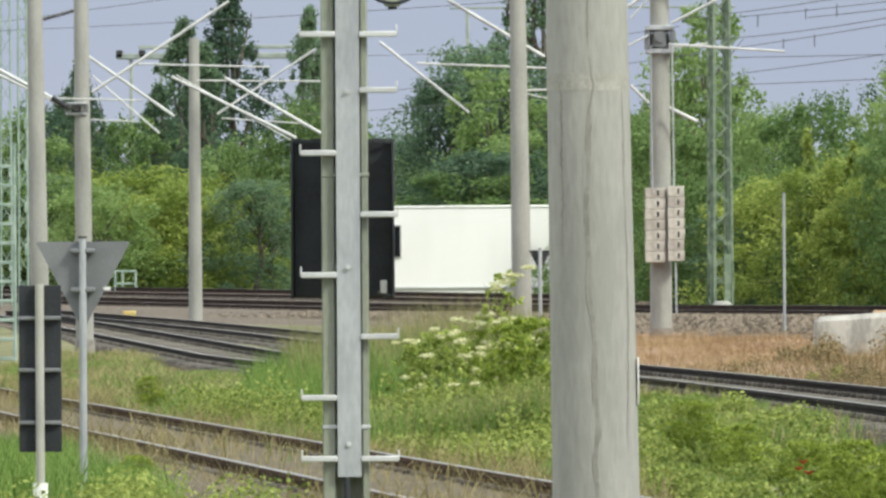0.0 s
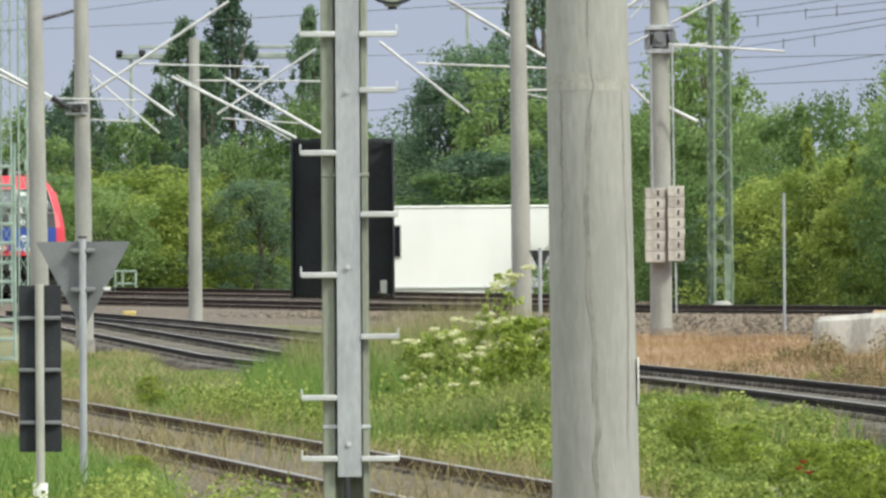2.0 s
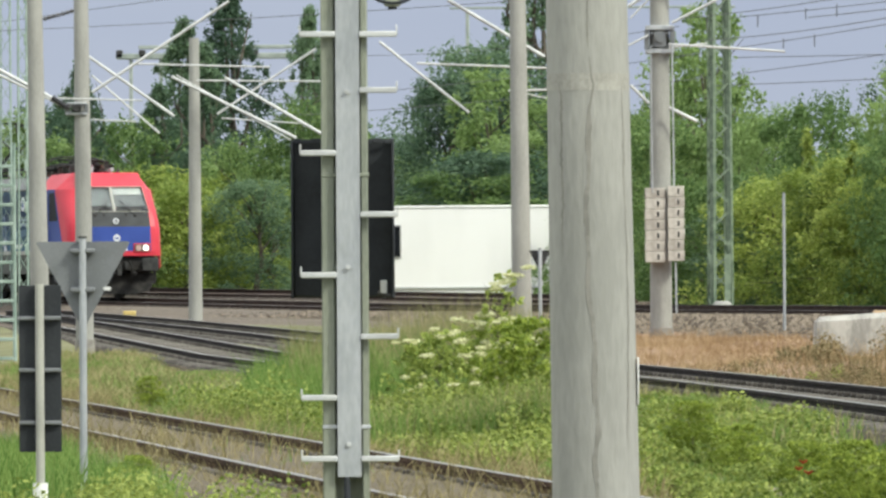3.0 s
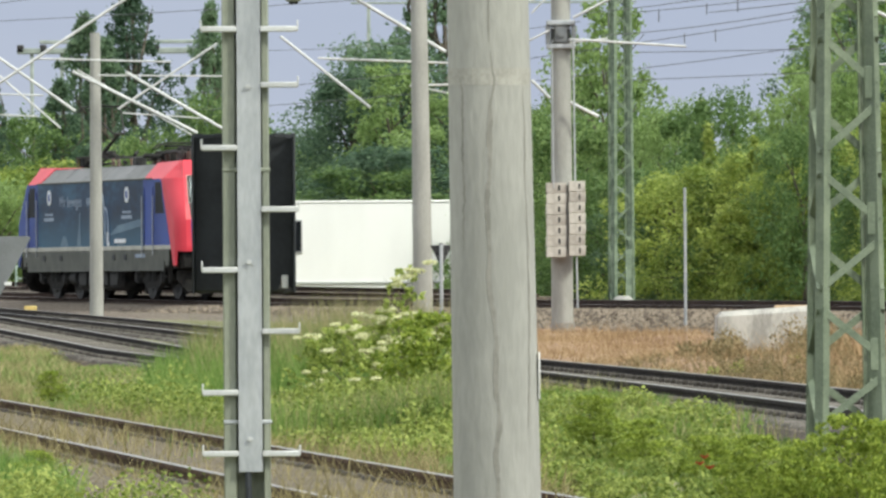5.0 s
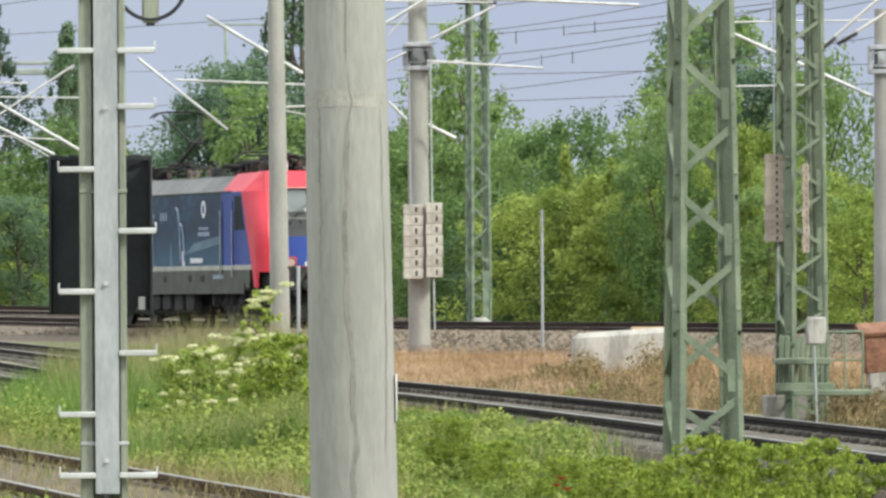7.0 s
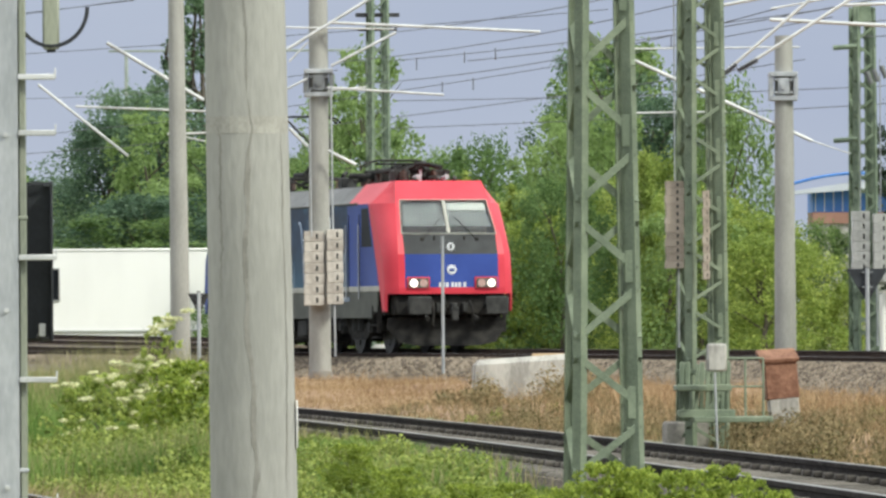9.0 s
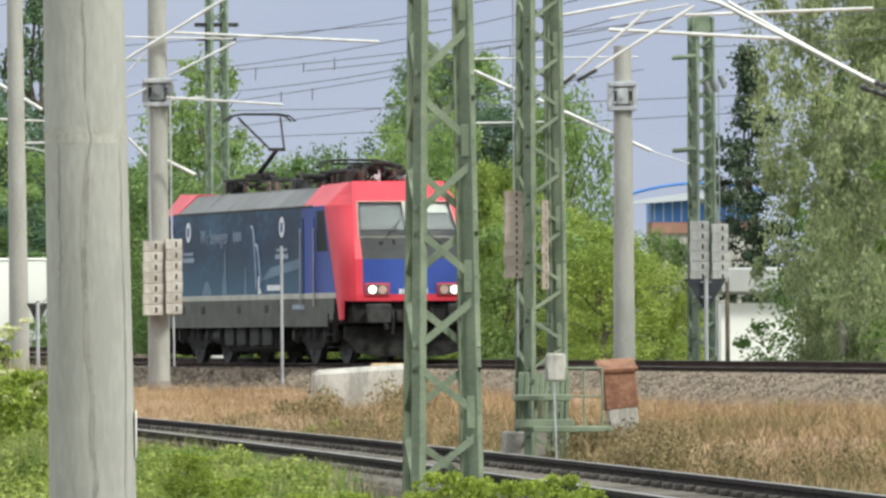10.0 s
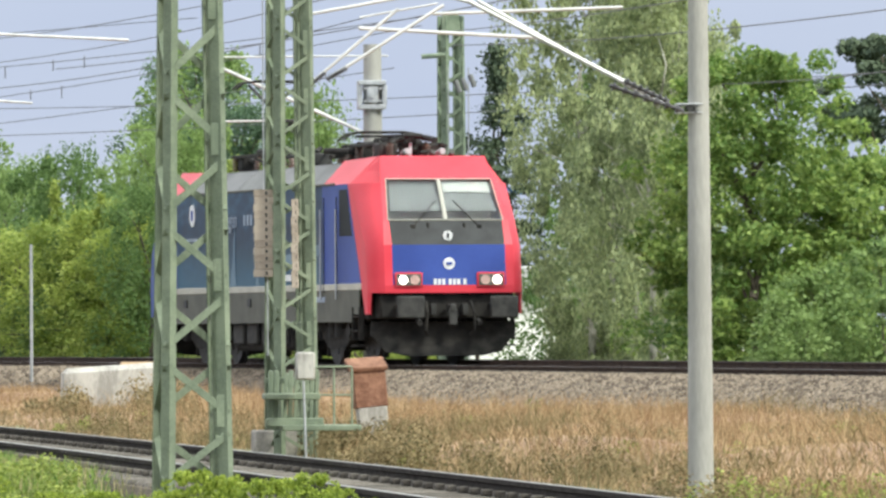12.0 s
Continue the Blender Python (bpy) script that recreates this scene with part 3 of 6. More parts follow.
def meadow(name, seed, count, u, d, height, mat, label, keep=None, width=0.009, lean=0.25, patch=0.4, full=False):
    """Grass over the sector between bearings u and distances d."""
    rng = np.random.default_rng(seed)
    y = np.sqrt(rng.random(count) * (d[1] ** 2 - d[0] ** 2) + d[0] ** 2)
    x = (u[0] + (u[1] - u[0]) * rng.random(count)) * y / K
    ok = rng.random(count) < 0.5 + patch * lump(x, y, 2.0, seed)
    for line in (near_x, mid_x, side_x):
        off = x - line(y)
        if line is near_x:
            ok &= (off > 1.5) | (off < -1.75) | (rng.random(count) < 0.03) | (mat in (DRY_GRASS, DARK_WEED, STRAW))
        elif line is mid_x:
            ok &= (((off > 2.1) & (y > 112)) | (off < -1.15)) if mat in (GRASS, SEED_GRASS) else ((off > 2.1) | (off < -1.2))
        else:
            ok &= (off > 1.7) | (off < -1.1) | (y < 110)
    if keep is not None:
        ok &= keep(x, y, rng)
    x, y = x[ok], y[ok]
    h = height * (0.45 + 0.75 * rng.random(len(x))) * (1 + 0.35 * lump(x, y, 3.0, seed + 1))
    off = x - near_x(y)
    moff = x - mid_x(y)
    h = np.where((moff > -5.5) & (moff < -1) & (not full), h * 0.5, h)
    h = h if full else np.where((off < 0) & (off > -5.5), h * 0.38, np.where((off > 0) & (off < 3.0), h * 0.65, h))
    v, f = blades(rng, x, y, np.maximum(ground_z(x, y), turf(x, y)) if mat in (DRY_GRASS, DARK_WEED) else ground_z(x, y), h, width * (0.5 + rng.random(len(x))), lean)
    return cloud(name, v, f, mat, kind="stuff", label=label, category="grass")


def stones(name, seed, count, line, y0, y1, section, size, label, mat=None):
    """Loose stones over a ballast slope given by (offset, height) points."""
    rng = np.random.default_rng(seed)
    y = y0 + (y1 - y0) * rng.random(count)
    o0, o1 = section[0][0], section[-1][0]
    off = o0 + (o1 - o0) * rng.random(count)
    z = np.interp(off, [p[0] for p in section], [p[1] for p in section])
    x = line(y) + off
    tet = np.array([(1, 0, -.3), (-.5, .9, -.3), (-.5, -.9, -.3), (.1, .1, .8), (-.7, .2, .4)])
    s = size * (0.45 + 0.9 * rng.random(count))[:, None, None]
    v = tet[None] * (0.7 + 0.6 * rng.random((count, 5, 3)))
    a = rng.random(count) * 6.28
    c, sn = np.cos(a)[:, None], np.sin(a)[:, None]
    v = np.stack([v[..., 0] * c - v[..., 1] * sn, v[..., 0] * sn + v[..., 1] * c, v[..., 2] * 0.8], -1) * s + np.stack([x, y, z], -1)[:, None]
    b = np.arange(count)[:, None] * 5
    f = np.concatenate([b + k for k in ((0, 1, 3), (1, 4, 3), (1, 2, 4), (2, 3, 4), (2, 0, 3))])
    return cloud(name, v.reshape(-1, 3), f, mat or STONE, kind="stuff", label=label, category="gravel")


def weeds(name, seed, count, spots, u, d, height, size, mat, label, keep=None):
    """Broad-leaved weeds in low clumps over a sector."""
    rng = np.random.default_rng(seed)
    y = np.sqrt(rng.random(spots) * (d[1] ** 2 - d[0] ** 2) + d[0] ** 2)
    x = (u[0] + (u[1] - u[0]) * rng.random(spots)) * y / K
    ok = (lump(x, y, 2.2, seed) > -0.1) & (np.abs(x - near_x(y) + 0.1) > 1.7) & ((x - mid_x(y) < -1.5) | (x - mid_x(y) > 2.2))
    if keep is not None:
        ok &= keep(x, y, rng)
    x, y = x[ok], y[ok]
    h = height * (0.4 + 0.8 * rng.random(len(x))) * (1 + 0.4 * lump(x, y, 3.0, seed + 1))
    moff = x - mid_x(y)
    h = np.where((moff > -5.5) & (moff < -1), h * 0.45, h)
    r = 0.5 * h + 0.05
    c = np.stack([x, y, ground_z(x, y) + 0.55 * h], -1)
    v, f = leaves(rng, c, r, count, size, 1.0, 0.7)
    return cloud(name, v, f, mat, kind="stuff", label=label, category="weeds")


# ---- masts ----
def pole(name, u, d, r0, r1, top, label, lean=0.0, z0=None, mat=None, foot=True, group="concrete masts"):
    """A tapered round mast; r0, r1: radii at foot and top. Returns the thing and its foot."""
    x, y = u * d / K, d
    z0 = float(ground_z(x, y)) if z0 is None else z0
    base = Vector((x, y, z0 - 0.1))
    e = thing(name, base, label, "mast", group)
    s = Shape()
    rings = []
    for k in range(13):
        f = k / 12
        r = r0 + (r1 - r0) * f
        cx = lean * f * (top - z0)
        rings.append([Vector((cx + r * math.cos(a), r * math.sin(a), (top - z0 + 0.1) * f)) for a in (2 * math.pi * i / 28 for i in range(28))])
    s.loft(rings)
    s.make("shaft", mat or CONCRETE, e)
    if foot:
        Shape().tube((0, 0, -0.1), (0, 0, 0.42), r0 * 1.12, r0 * 1.1, 20).make("footing", CONCRETE_DARK, e, "darker cast footing")
    return e, base


def rods(e, base, items, d, mat, name="cantilever_tube", label=""):
    """Straight tubes between bearings and drops (u, v, u2, v2, radius[, d2]) at distance d, as parts of e."""
    for u, v, u2, v2, r, *far in items:
        Shape(base).tube(P(u, v, d), P(u2, v2, far[0] if far else d), r * (0.62 if mat is ALU else 1), n=8).make(name, mat, e, label, at=(0, 0, 0))


def insulator(e, base, p, q, d, r=0.05):
    a, b = P(*p, d), P(*q, d)
    s = Shape(base).tube(a, b, r * 0.45, n=8)
    n = 7
    for k in range(n):
        c, w = a.lerp(b, (k + 0.5) / n), (b - a) / n
        s.tube(c - w * 0.22, c + w * 0.22, r, r * 0.55, 10)
    s.make("insulator", INSUL, e, "dark ribbed insulator", at=(0, 0, 0))


def clamp(e, base, u, v, d, r, h, mat=DARK_STEEL, pale=False):
    c = P(u, v, d) - base
    for k in (-1, 1):
        Shape().box(c + Vector((0, 0, k * h * 0.38)), (2.9 * r, 2.7 * r, h * 0.15), ch=0.012).make("clamp_plate", GALV if mat is DARK_STEEL else mat, e, "bolted steel clamp plate")
    for sx in (-1, 1):
        s = Shape().box(c + Vector((sx * r * 1.28, -r * 0.5, 0)), (r * 0.5, r * 1.3, h * 0.62), ch=0.01)
        for k in (-1, 1):
            s.tube(c + Vector((sx * r * 0.8, -r * 1.7, k * h * 0.2)), c + Vector((sx * r * 0.8, r * 1.4, k * h * 0.2)), r * 0.14, n=6)
        s.make("clamp_bolt", mat if pale else GREY_BACK, e, "clamp bolts")
    Shape().box(c + Vector((0, -r * 1.15, 0)), (r * 1.2, r * 0.4, h * 0.5), ch=0.01).tube(c + Vector((0, -r * 1.3, 0)), c + Vector((0, -r * 1.6, 0)), r * 0.32, n=12).make("clamp_core", mat if pale else BUFFER if mat is DARK_STEEL else GREY_BACK, e)


def weights(e, base, u, v0, v1, w, d, n, mat):
    """A hanging stack of n cast weights."""
    top, bot = P(u, v0, d) - base, P(u, v1, d) - base
    h = (top.z - bot.z) / n
    me = None
    sl = None
    for k in range(n):
        if me is None:
            ob = Shape().box((0, 0, 0), (w, w, h * 0.975), ch=h * 0.03).make("weight", mat, e)
            me = ob.data
        else:
            ob = new("weight", me)
            ob.parent = e
        ob.location = (top.x + (0.006 if k % 3 == 1 else -0.005 if k % 3 == 2 else 0), top.y, top.z - h * (k + 0.5))
        if sl is None:
            cut = Shape().box((0, 0, 0), (w * 0.12, 0.012, h * 0.5), ch=0.003).make("slot", DARK_STEEL, e, "dark lifting slot")
            sl = cut.data
        else:
            cut = tagged(new("slot", sl), "dark lifting slot")
            cut.parent = e
        cut.location = (top.x + w * 0.14, top.y - w * 0.5, top.z - h * (k + 0.5))


def lattice(name, u, d, w0, w1, top, label, z0=None, bay=0.75, leg=0.09, mat=None, group="lattice masts", flat=0.05, rz=0.0, lean=0.0, count=None, turn=0.0, gap=0.1):
    """A four-legged lattice mast, w0 wide at the foot and w1 at the top."""
    mat = mat or GREEN_STEEL
    x, y = u * d / K, d
    z0 = float(ground_z(x, y)) if z0 is None else z0
    base = Vector((x, y, z0))
    e = thing(name, base, label, "lattice mast", group, rz=rz)
    H = top - z0

    def corner(i, z):
        w = (w0 + (w1 - w0) * z / H) / 2
        sx, sy = ((-1, -1), (1, -1), (1, 1), (-1, 1))[i]
        ct, st = math.cos(radians(turn)), math.sin(radians(turn))
        return Vector(((sx * ct - sy * st) * w + lean * z, (sx * st + sy * ct) * w, z))

    for i in range(4):
        s = Shape()
        p, q = corner(i, 0), corner(i, H)
        sx, sy = ((-1, -1), (1, -1), (1, 1), (-1, 1))[i]
        s.beam(p + Vector((-sx * leg / 2, 0, 0)), q + Vector((-sx * leg / 2, 0, 0)), 0.014, leg)
        s.beam(p + Vector((0, -sy * leg / 2, 0)), q + Vector((0, -sy * leg / 2, 0)), leg, 0.014)
        s.make("leg", mat, e)
    n = count or max(3, int(H / bay))
    for i in range(4):
        for k in range(n):
            a, b = (i, (i + 1) % 4) if (k + (i == 3)) % 2 else ((i + 1) % 4, i)
            p, q = corner(a, H * (k + gap) / n), corner(b, H * (k + 1 - gap) / n)
            s = Shape().beam(p, q, *((flat, 0.012) if i % 2 else (0.012, flat)))
            s.make("brace", mat, e)
            if i == 0 and k % 2 == 0:
                g = corner(a, H * k / n)
                Shape().box((g.x + (0.06 if a == 0 else -0.06) * w0 / 0.6, g.y - 0.012, g.z + 0.1), (0.09, 0.012, 0.26), ch=0.004).make("gusset", mat, e)
    return e, base


# near round mast with wavy cracks and a joint ring
MAST_R0, MAST_R1, MAST_LEAN = 0.197, 0.164, -0.0136
e, b = pole("concrete_mast", 273, 36, MAST_R0, MAST_R1, 5.2, "pale grey spun-concrete mast with dark wavy cracks", lean=MAST_LEAN, foot=False)
for off, amp, r, z0, z1, seed in ((-0.010, 0.013, 0.0105, 0.0, 2.62, 3), (-0.130, 0.008, 0.0045, 1.75, 2.55, 5), (0.150, 0.005, 0.003, 0.9, 2.5, 7), (-0.005, 0.006, 0.004, 2.66, 3.3, 9)):
    s, wob = Shape(), random.Random(seed)
    left, right, drift = [], [], 0.0
    for k in range(110):
        z = z0 + (z1 - z0) * k / 109
        drift = 0.84 * drift + wob.uniform(-1, 1) * amp * 0.34
        x = off + amp * math.sin(z * 4.3 + seed) + 0.4 * amp * math.sin(z * 17 + seed) + drift
        w = r * (0.35 + 0.45 * abs(math.sin(z * 9 + seed)) + 0.5 * wob.random()) * min(1, (k + 2) / 14, (111 - k) / 14)
        rr = MAST_R0 + (MAST_R1 - MAST_R0) * (z + 0.1) / 5.3
        for line, xx in ((left, x - w), (right, x + w)):
            line.append((xx + MAST_LEAN * z, -math.sqrt(max(0.0, rr * rr - xx * xx)) - 0.0012, z + 0.1))
    s.add(left + right, [(k, 110 + k, 111 + k, k + 1) for k in range(109)])
    s.make("crack", CRACK, e, "dark wavy crack stain")
s = Shape()
for k in range(28):
    a0, a1 = 2 * math.pi * k / 28, 2 * math.pi * (k + 1) / 28
    z = 2.575
    rr = MAST_R0 + (MAST_R1 - MAST_R0) * (z + 0.1) / 5.3 + 0.0016
    s.add([(MAST_LEAN * z + rr * math.cos(a), rr * math.sin(a), z + dz) for a, dz in ((a0, 0), (a1, 0), (a1, 0.075), (a0, 0.075))], [(0, 1, 2, 3)])
s.make("joint_ring", surface("joint_ring", (0.27, 0.265, 0.24), (0.39, 0.38, 0.355), 6, 0.9), e, "slightly darker casting joint")
Shape().box((0.176, -0.03, 1.30), (0.008, 0.05, 0.21), ch=0.003).make("white_strip", WHITE_DULL, e, "narrow white plastic strip")

M1, B1 = pole("concrete_mast", -712, 140, 0.17, 0.12, 8.2, "slender concrete catenary mast", lean=-0.012)
M2, B2 = pole("concrete_mast", -634, 149, 0.165, 0.125, 8.4, "slender concrete catenary mast", lean=-0.006)
M3, B3 = pole("concrete_mast", -438, 219, 0.19, 0.135, 8.25, "slender concrete catenary mast beside the embankment", z0=0.55, foot=False)
M4, B4 = pole("concrete_mast", 140, 160, 0.20, 0.15, 8.6, "slender concrete catenary mast among shrubs", lean=-0.008)
M5, B5 = pole("concrete_mast", 386, 165, 0.225, 0.185, 9.0, "concrete catenary mast with hanging tension weights")
M6, B6 = pole("concrete_mast", 1212, 162, 0.225, 0.175, EYE + 512 * 162 / K, "concrete catenary mast with a pale collar", foot=False)
M7, B7 = pole("concrete_mast", 1795, 64, 0.104, 0.076, 4.6, "plain light-grey catenary mast", foot=False)

# ---- galvanised signal mast with rungs, and the screen on it ----
d = 40.0
sx, sz = lambda u: u * d / K, lambda v: EYE - v * d / K
b = Vector((sx(-172), d, 0.0))
e = thing("signal_mast", b, "grey-green steel signal mast with galvanised climbing rungs", "signal mast")
Shape().box((-0.085, 0.10, 1.9), (0.064, 0.20, 4.2), ch=0.006).make("flange", OLIVE_STEEL, e)
Shape().box((0.093, 0.10, 1.9), (0.034, 0.20, 4.2), ch=0.006).make("flange", OLIVE_STEEL, e)
Shape().box((0.0, 0.10, 1.9), (0.17, 0.012, 4.2)).make("web", OLIVE_STEEL, e)
zc0, zc1 = sz(338), 4.0
prof = [(-0.0575, 0.02), (-0.0575, -0.036), (0.0575, -0.036), (0.0575, 0.02), (0.0455, 0.02), (0.0455, -0.024), (-0.0455, -0.024), (-0.0455, 0.02)]
Shape().loft([[Vector((0.014 + x, y, z)) for x, y in prof] for z in (zc0, zc1)]).make("channel", GALV, e, "galvanised steel channel", smooth=False)
for v, side in ((-445, -1), (-445, 1), (-346, 1), (-235, -1), (-126, 1), (-19, -1), (90, 1), (198, -1), (306, -1), (306, 1), (-553, -1), (-662, 1)):
    s = Shape()
    x0, x1 = (0.072, 0.255) if side > 0 else (-0.044, -0.218)
    z = sz(v)
    s.beam((x0, -0.03, z), (x1, -0.03, z), 0.035, 0.028)
    s.box((x1, -0.03, z + 0.018), (0.008, 0.034, 0.05), ch=0.002)
    s.make("rung", ALU, e)
for v in (-343, -33, 280):
    Shape().tube((0.012, -0.034, sz(v)), (0.012, -0.052, sz(v)), 0.013, n=6).make("bolt", ALU, e)
for v, m in ((250, GALV), (-196, OLIVE_STEEL)):
    Shape().box((0.0, 0.02, sz(v)), (0.235, 0.05, 0.02), ch=0.004).make("bracket", m, e)
Shape().tube((0.0, -0.02, zc0 + 0.01), (0.01, -0.02, zc0 - 0.4), 0.016, n=8).make("cable", BLACK, e, "black cable leaving the channel")
Shape().box((0.235, 0.05, sz(-494) + 0.16), (0.082, 0.07, 0.32), ch=0.01).make("junction_box", OLIVE_STEEL, e, "grey-green hanging junction box")
Shape().tube((0.235, 0.05, sz(-494)), (0.235, 0.05, sz(-494) - 0.012), 0.022, n=10).make("cable_gland", BLACK, e)
Shape().path([Vector((0.238 + 0.175 * math.cos(a), 0.02, sz(-500) + 0.19 + 0.19 * math.sin(a))) for a in (math.pi * (1 + k / 18) for k in range(19))], 0.010).make("cable_loop", BLACK, e, "hanging loop of black cable")

b = Vector((sx(-178), d + 0.32, sz(24)))
e = thing("signal_screen", b, "matt black signal screen seen from behind", "signal")
s = Shape().box((0, 0, 0.395), (0.50, 0.05, 0.775), ch=0.012)
s.make("panel", BLACK, e)
for k in (-1, 1):
    Shape().box((k * 0.248, -0.05, 0.39), (0.012, 0.15, 0.77), ch=0.003).make("side_rim", BLACK, e)
hood = Shape()
for k in range(10):
    a0, a1 = math.pi * k / 10, math.pi * (k + 1) / 10
    hood.beam((-0.25 * math.cos(a0), -0.02 - 0.07 * math.sin(a0), 0.775 + 0.004 * (k % 2)), (-0.25 * math.cos(a1), -0.02 - 0.07 * math.sin(a1), 0.775 + 0.004 * (k % 2)), 0.012, 0.022)
hood.make("top_rim", BLACK, e)
Shape().box((0.20, -0.06, 0.06), (0.034, 0.03, 0.065), ch=0.005).make("tag", WHITE_DULL, e, "small white tag")
Shape().tube((0.17, -0.06, 0.03), (0.235, -0.06, 0.015), 0.014, n=8).tube((0.2, -0.06, 0.03), (0.2, -0.06, 0.0), 0.01, n=8).make("latch", DARK_STEEL, e)
for z in (0.15, 0.62):
    Shape().box((0, -0.15, z), (0.2, 0.3, 0.05), ch=0.004).make("bracket", OLIVE_STEEL, e)

# ---- signs seen from behind ----
def triangle_sign(u, d, top, edge, post_r, label, mat, tip=None, foot=0.0):
    b = Vector((u * d / K, d, foot))
    e = thing("triangle_sign", b, label, "railway sign", "triangular signs")
    zt = EYE - top * d / K - foot
    h = edge * 0.88 if tip is None else tip
    pl = [(-edge / 2, zt), (-edge * 0.47, zt + 0.008), (edge * 0.47, zt + 0.008), (edge / 2, zt), (0.02, zt - h), (-0.02, zt - h)]
    Shape().loft([[Vector((x, y, z)) for x, z in pl] for y in (0.0, 0.012)]).make("plate", mat, e)
    Shape().tube((0, -0.05, -0.1), (0, -0.05, zt + 0.03), post_r, n=12).make("post", GALV, e)
    Shape().tube((0, -0.05, zt + 0.03), (0, -0.05, zt + 0.045), post_r * 1.1, n=12).make("cap", DARK_STEEL, e)
    for f in (0.1, 0.57):
        Shape().box((0, -0.04, zt - h * f), (edge * 0.26, 0.06, 0.035), ch=0.008).make("clamp", GREY_BACK, e)
    return e


e = triangle_sign(-637, 58, -79, 0.665, 0.027, "grey inverted triangle sign seen from behind on a post", GREY_BACK)
Shape().box((0.17, -0.004, 1.59), (0.05, 0.006, 0.025)).make("sticker", WHITE_DULL, e, "small white sticker")
triangle_sign(172, 150, -60, 0.40, 0.035, "dark triangle sign half hidden behind a mast", DARK_STEEL)
triangle_sign(1358, 158, -97, 0.80, 0.04, "black inverted triangle sign on a thin post", BLACK, tip=0.62, foot=0.9)

d = 54.0
b = Vector((-714 * d / K, d, 0))
e = thing("marker_board", b, "dark narrow marker board seen from behind on a white post", "railway sign")
z1, z0 = EYE - (-4) * d / K, EYE - 291 * d / K
Shape().box((0, 0.03, (z0 + z1) / 2), (0.28, 0.012, z1 - z0), ch=0.003).make("board", BAND, e)
Shape().tube((0, -0.02, 0.1), (0, -0.02, z1 + 0.01), 0.029, n=14).make("post", BEIGE, e)
for v in (54, 146, 239):
    Shape().box((0, 0.0, EYE - v * d / K), (0.28, 0.03, 0.026), ch=0.005).make("clamp_bar", GREY_BACK, e)
Shape().tube((0, -0.02, -0.1), (0, -0.02, EYE - 346 * d / K), 0.05, n=14).make("sleeve", WHITE, e, "white base sleeve")

# ---- lattice masts ----
L1, BL1 = lattice("lattice_mast", 888, 66, 0.54, 0.37, 5.80, "green riveted lattice mast beside the track", leg=0.09, flat=0.058, z0=-0.215, count=11, turn=6, gap=0.14)
L2, BL2 = lattice("lattice_mast", 1064, 86, 0.42, 0.33, 7.0, "slim green lattice mast with a service platform", bay=0.30, leg=0.10, flat=0.036, turn=13)
L3, BL3 = lattice("lattice_mast", 1352, 170, 0.48, 0.40, EYE + 562 * 170 / K, "weathered green lattice mast with solid head plate", bay=0.36, leg=0.13, flat=0.055, mat=MID_GREEN_STEEL, turn=12)
Shape(BL3).box(P(1350, -553, 170) - Vector((0, 0.26, 0.05)), (0.36, 0.03, 0.5), ch=0.006).make("head_plate", MID_GREEN_STEEL, L3, "solid riveted head plate", at=(0, 0, 0))
L4, BL4 = lattice("lattice_mast", 491, 205, 0.52, 0.42, 11.5, "tall green lattice mast before the trees", bay=0.52, leg=0.125, flat=0.05, z0=0.3, mat=MID_GREEN_STEEL, turn=9)
L5, BL5 = lattice("lattice_mast", -742, 185, 0.22, 0.20, 9.0, "narrow faded green lattice mast", bay=0.45, leg=0.03, mat=PALE_GREEN_STEEL, flat=0.018)
L6, BL6 = lattice("lattice_mast", -772, 250, 0.34, 0.30, 11.5, "distant faded green lattice mast", bay=0.7, leg=0.035, mat=PALE_GREEN_STEEL, flat=0.02)
for du in (-13, 12):
    Shape(BL4).box(P(491 + du, -5, 205) + Vector((0, -0.28, -0.2)), (0.16, 0.02, 1.7), ch=0.006).make("splice_plate", MID_GREEN_STEEL, L4, "pale splice plate at the foot", at=(0, 0, 0))
for w, off in ((1.1, -552), ):
    Shape(BL4).box(P(491, off, 205), (w, 0.12, 0.1), ch=0.01).box(P(491, off + 26, 205), (w * 0.9, 0.12, 0.07), ch=0.01).make("crossarm", DARK_STEEL, L4, at=(0, 0, 0))

# ladder frame at the edge
d = 120.0
b = P(-775, 0, d)
b.z = 0.25
e = thing("service_ladder", b, "pale green steel service ladder frame", "ladder")
for u in (-800, -758):
    Shape(b).tube(P(u, -255, d), P(u, 190 - 60, d), 0.03, n=6).make("stile", PALE_GREEN_STEEL, e, at=(0, 0, 0))
for k in range(11):
    v = -215 + 34 * k
    Shape(b).beam(P(-800, v, d), P(-758, v, d), 0.05, 0.05).make("rung", PALE_GREEN_STEEL, e, at=(0, 0, 0))

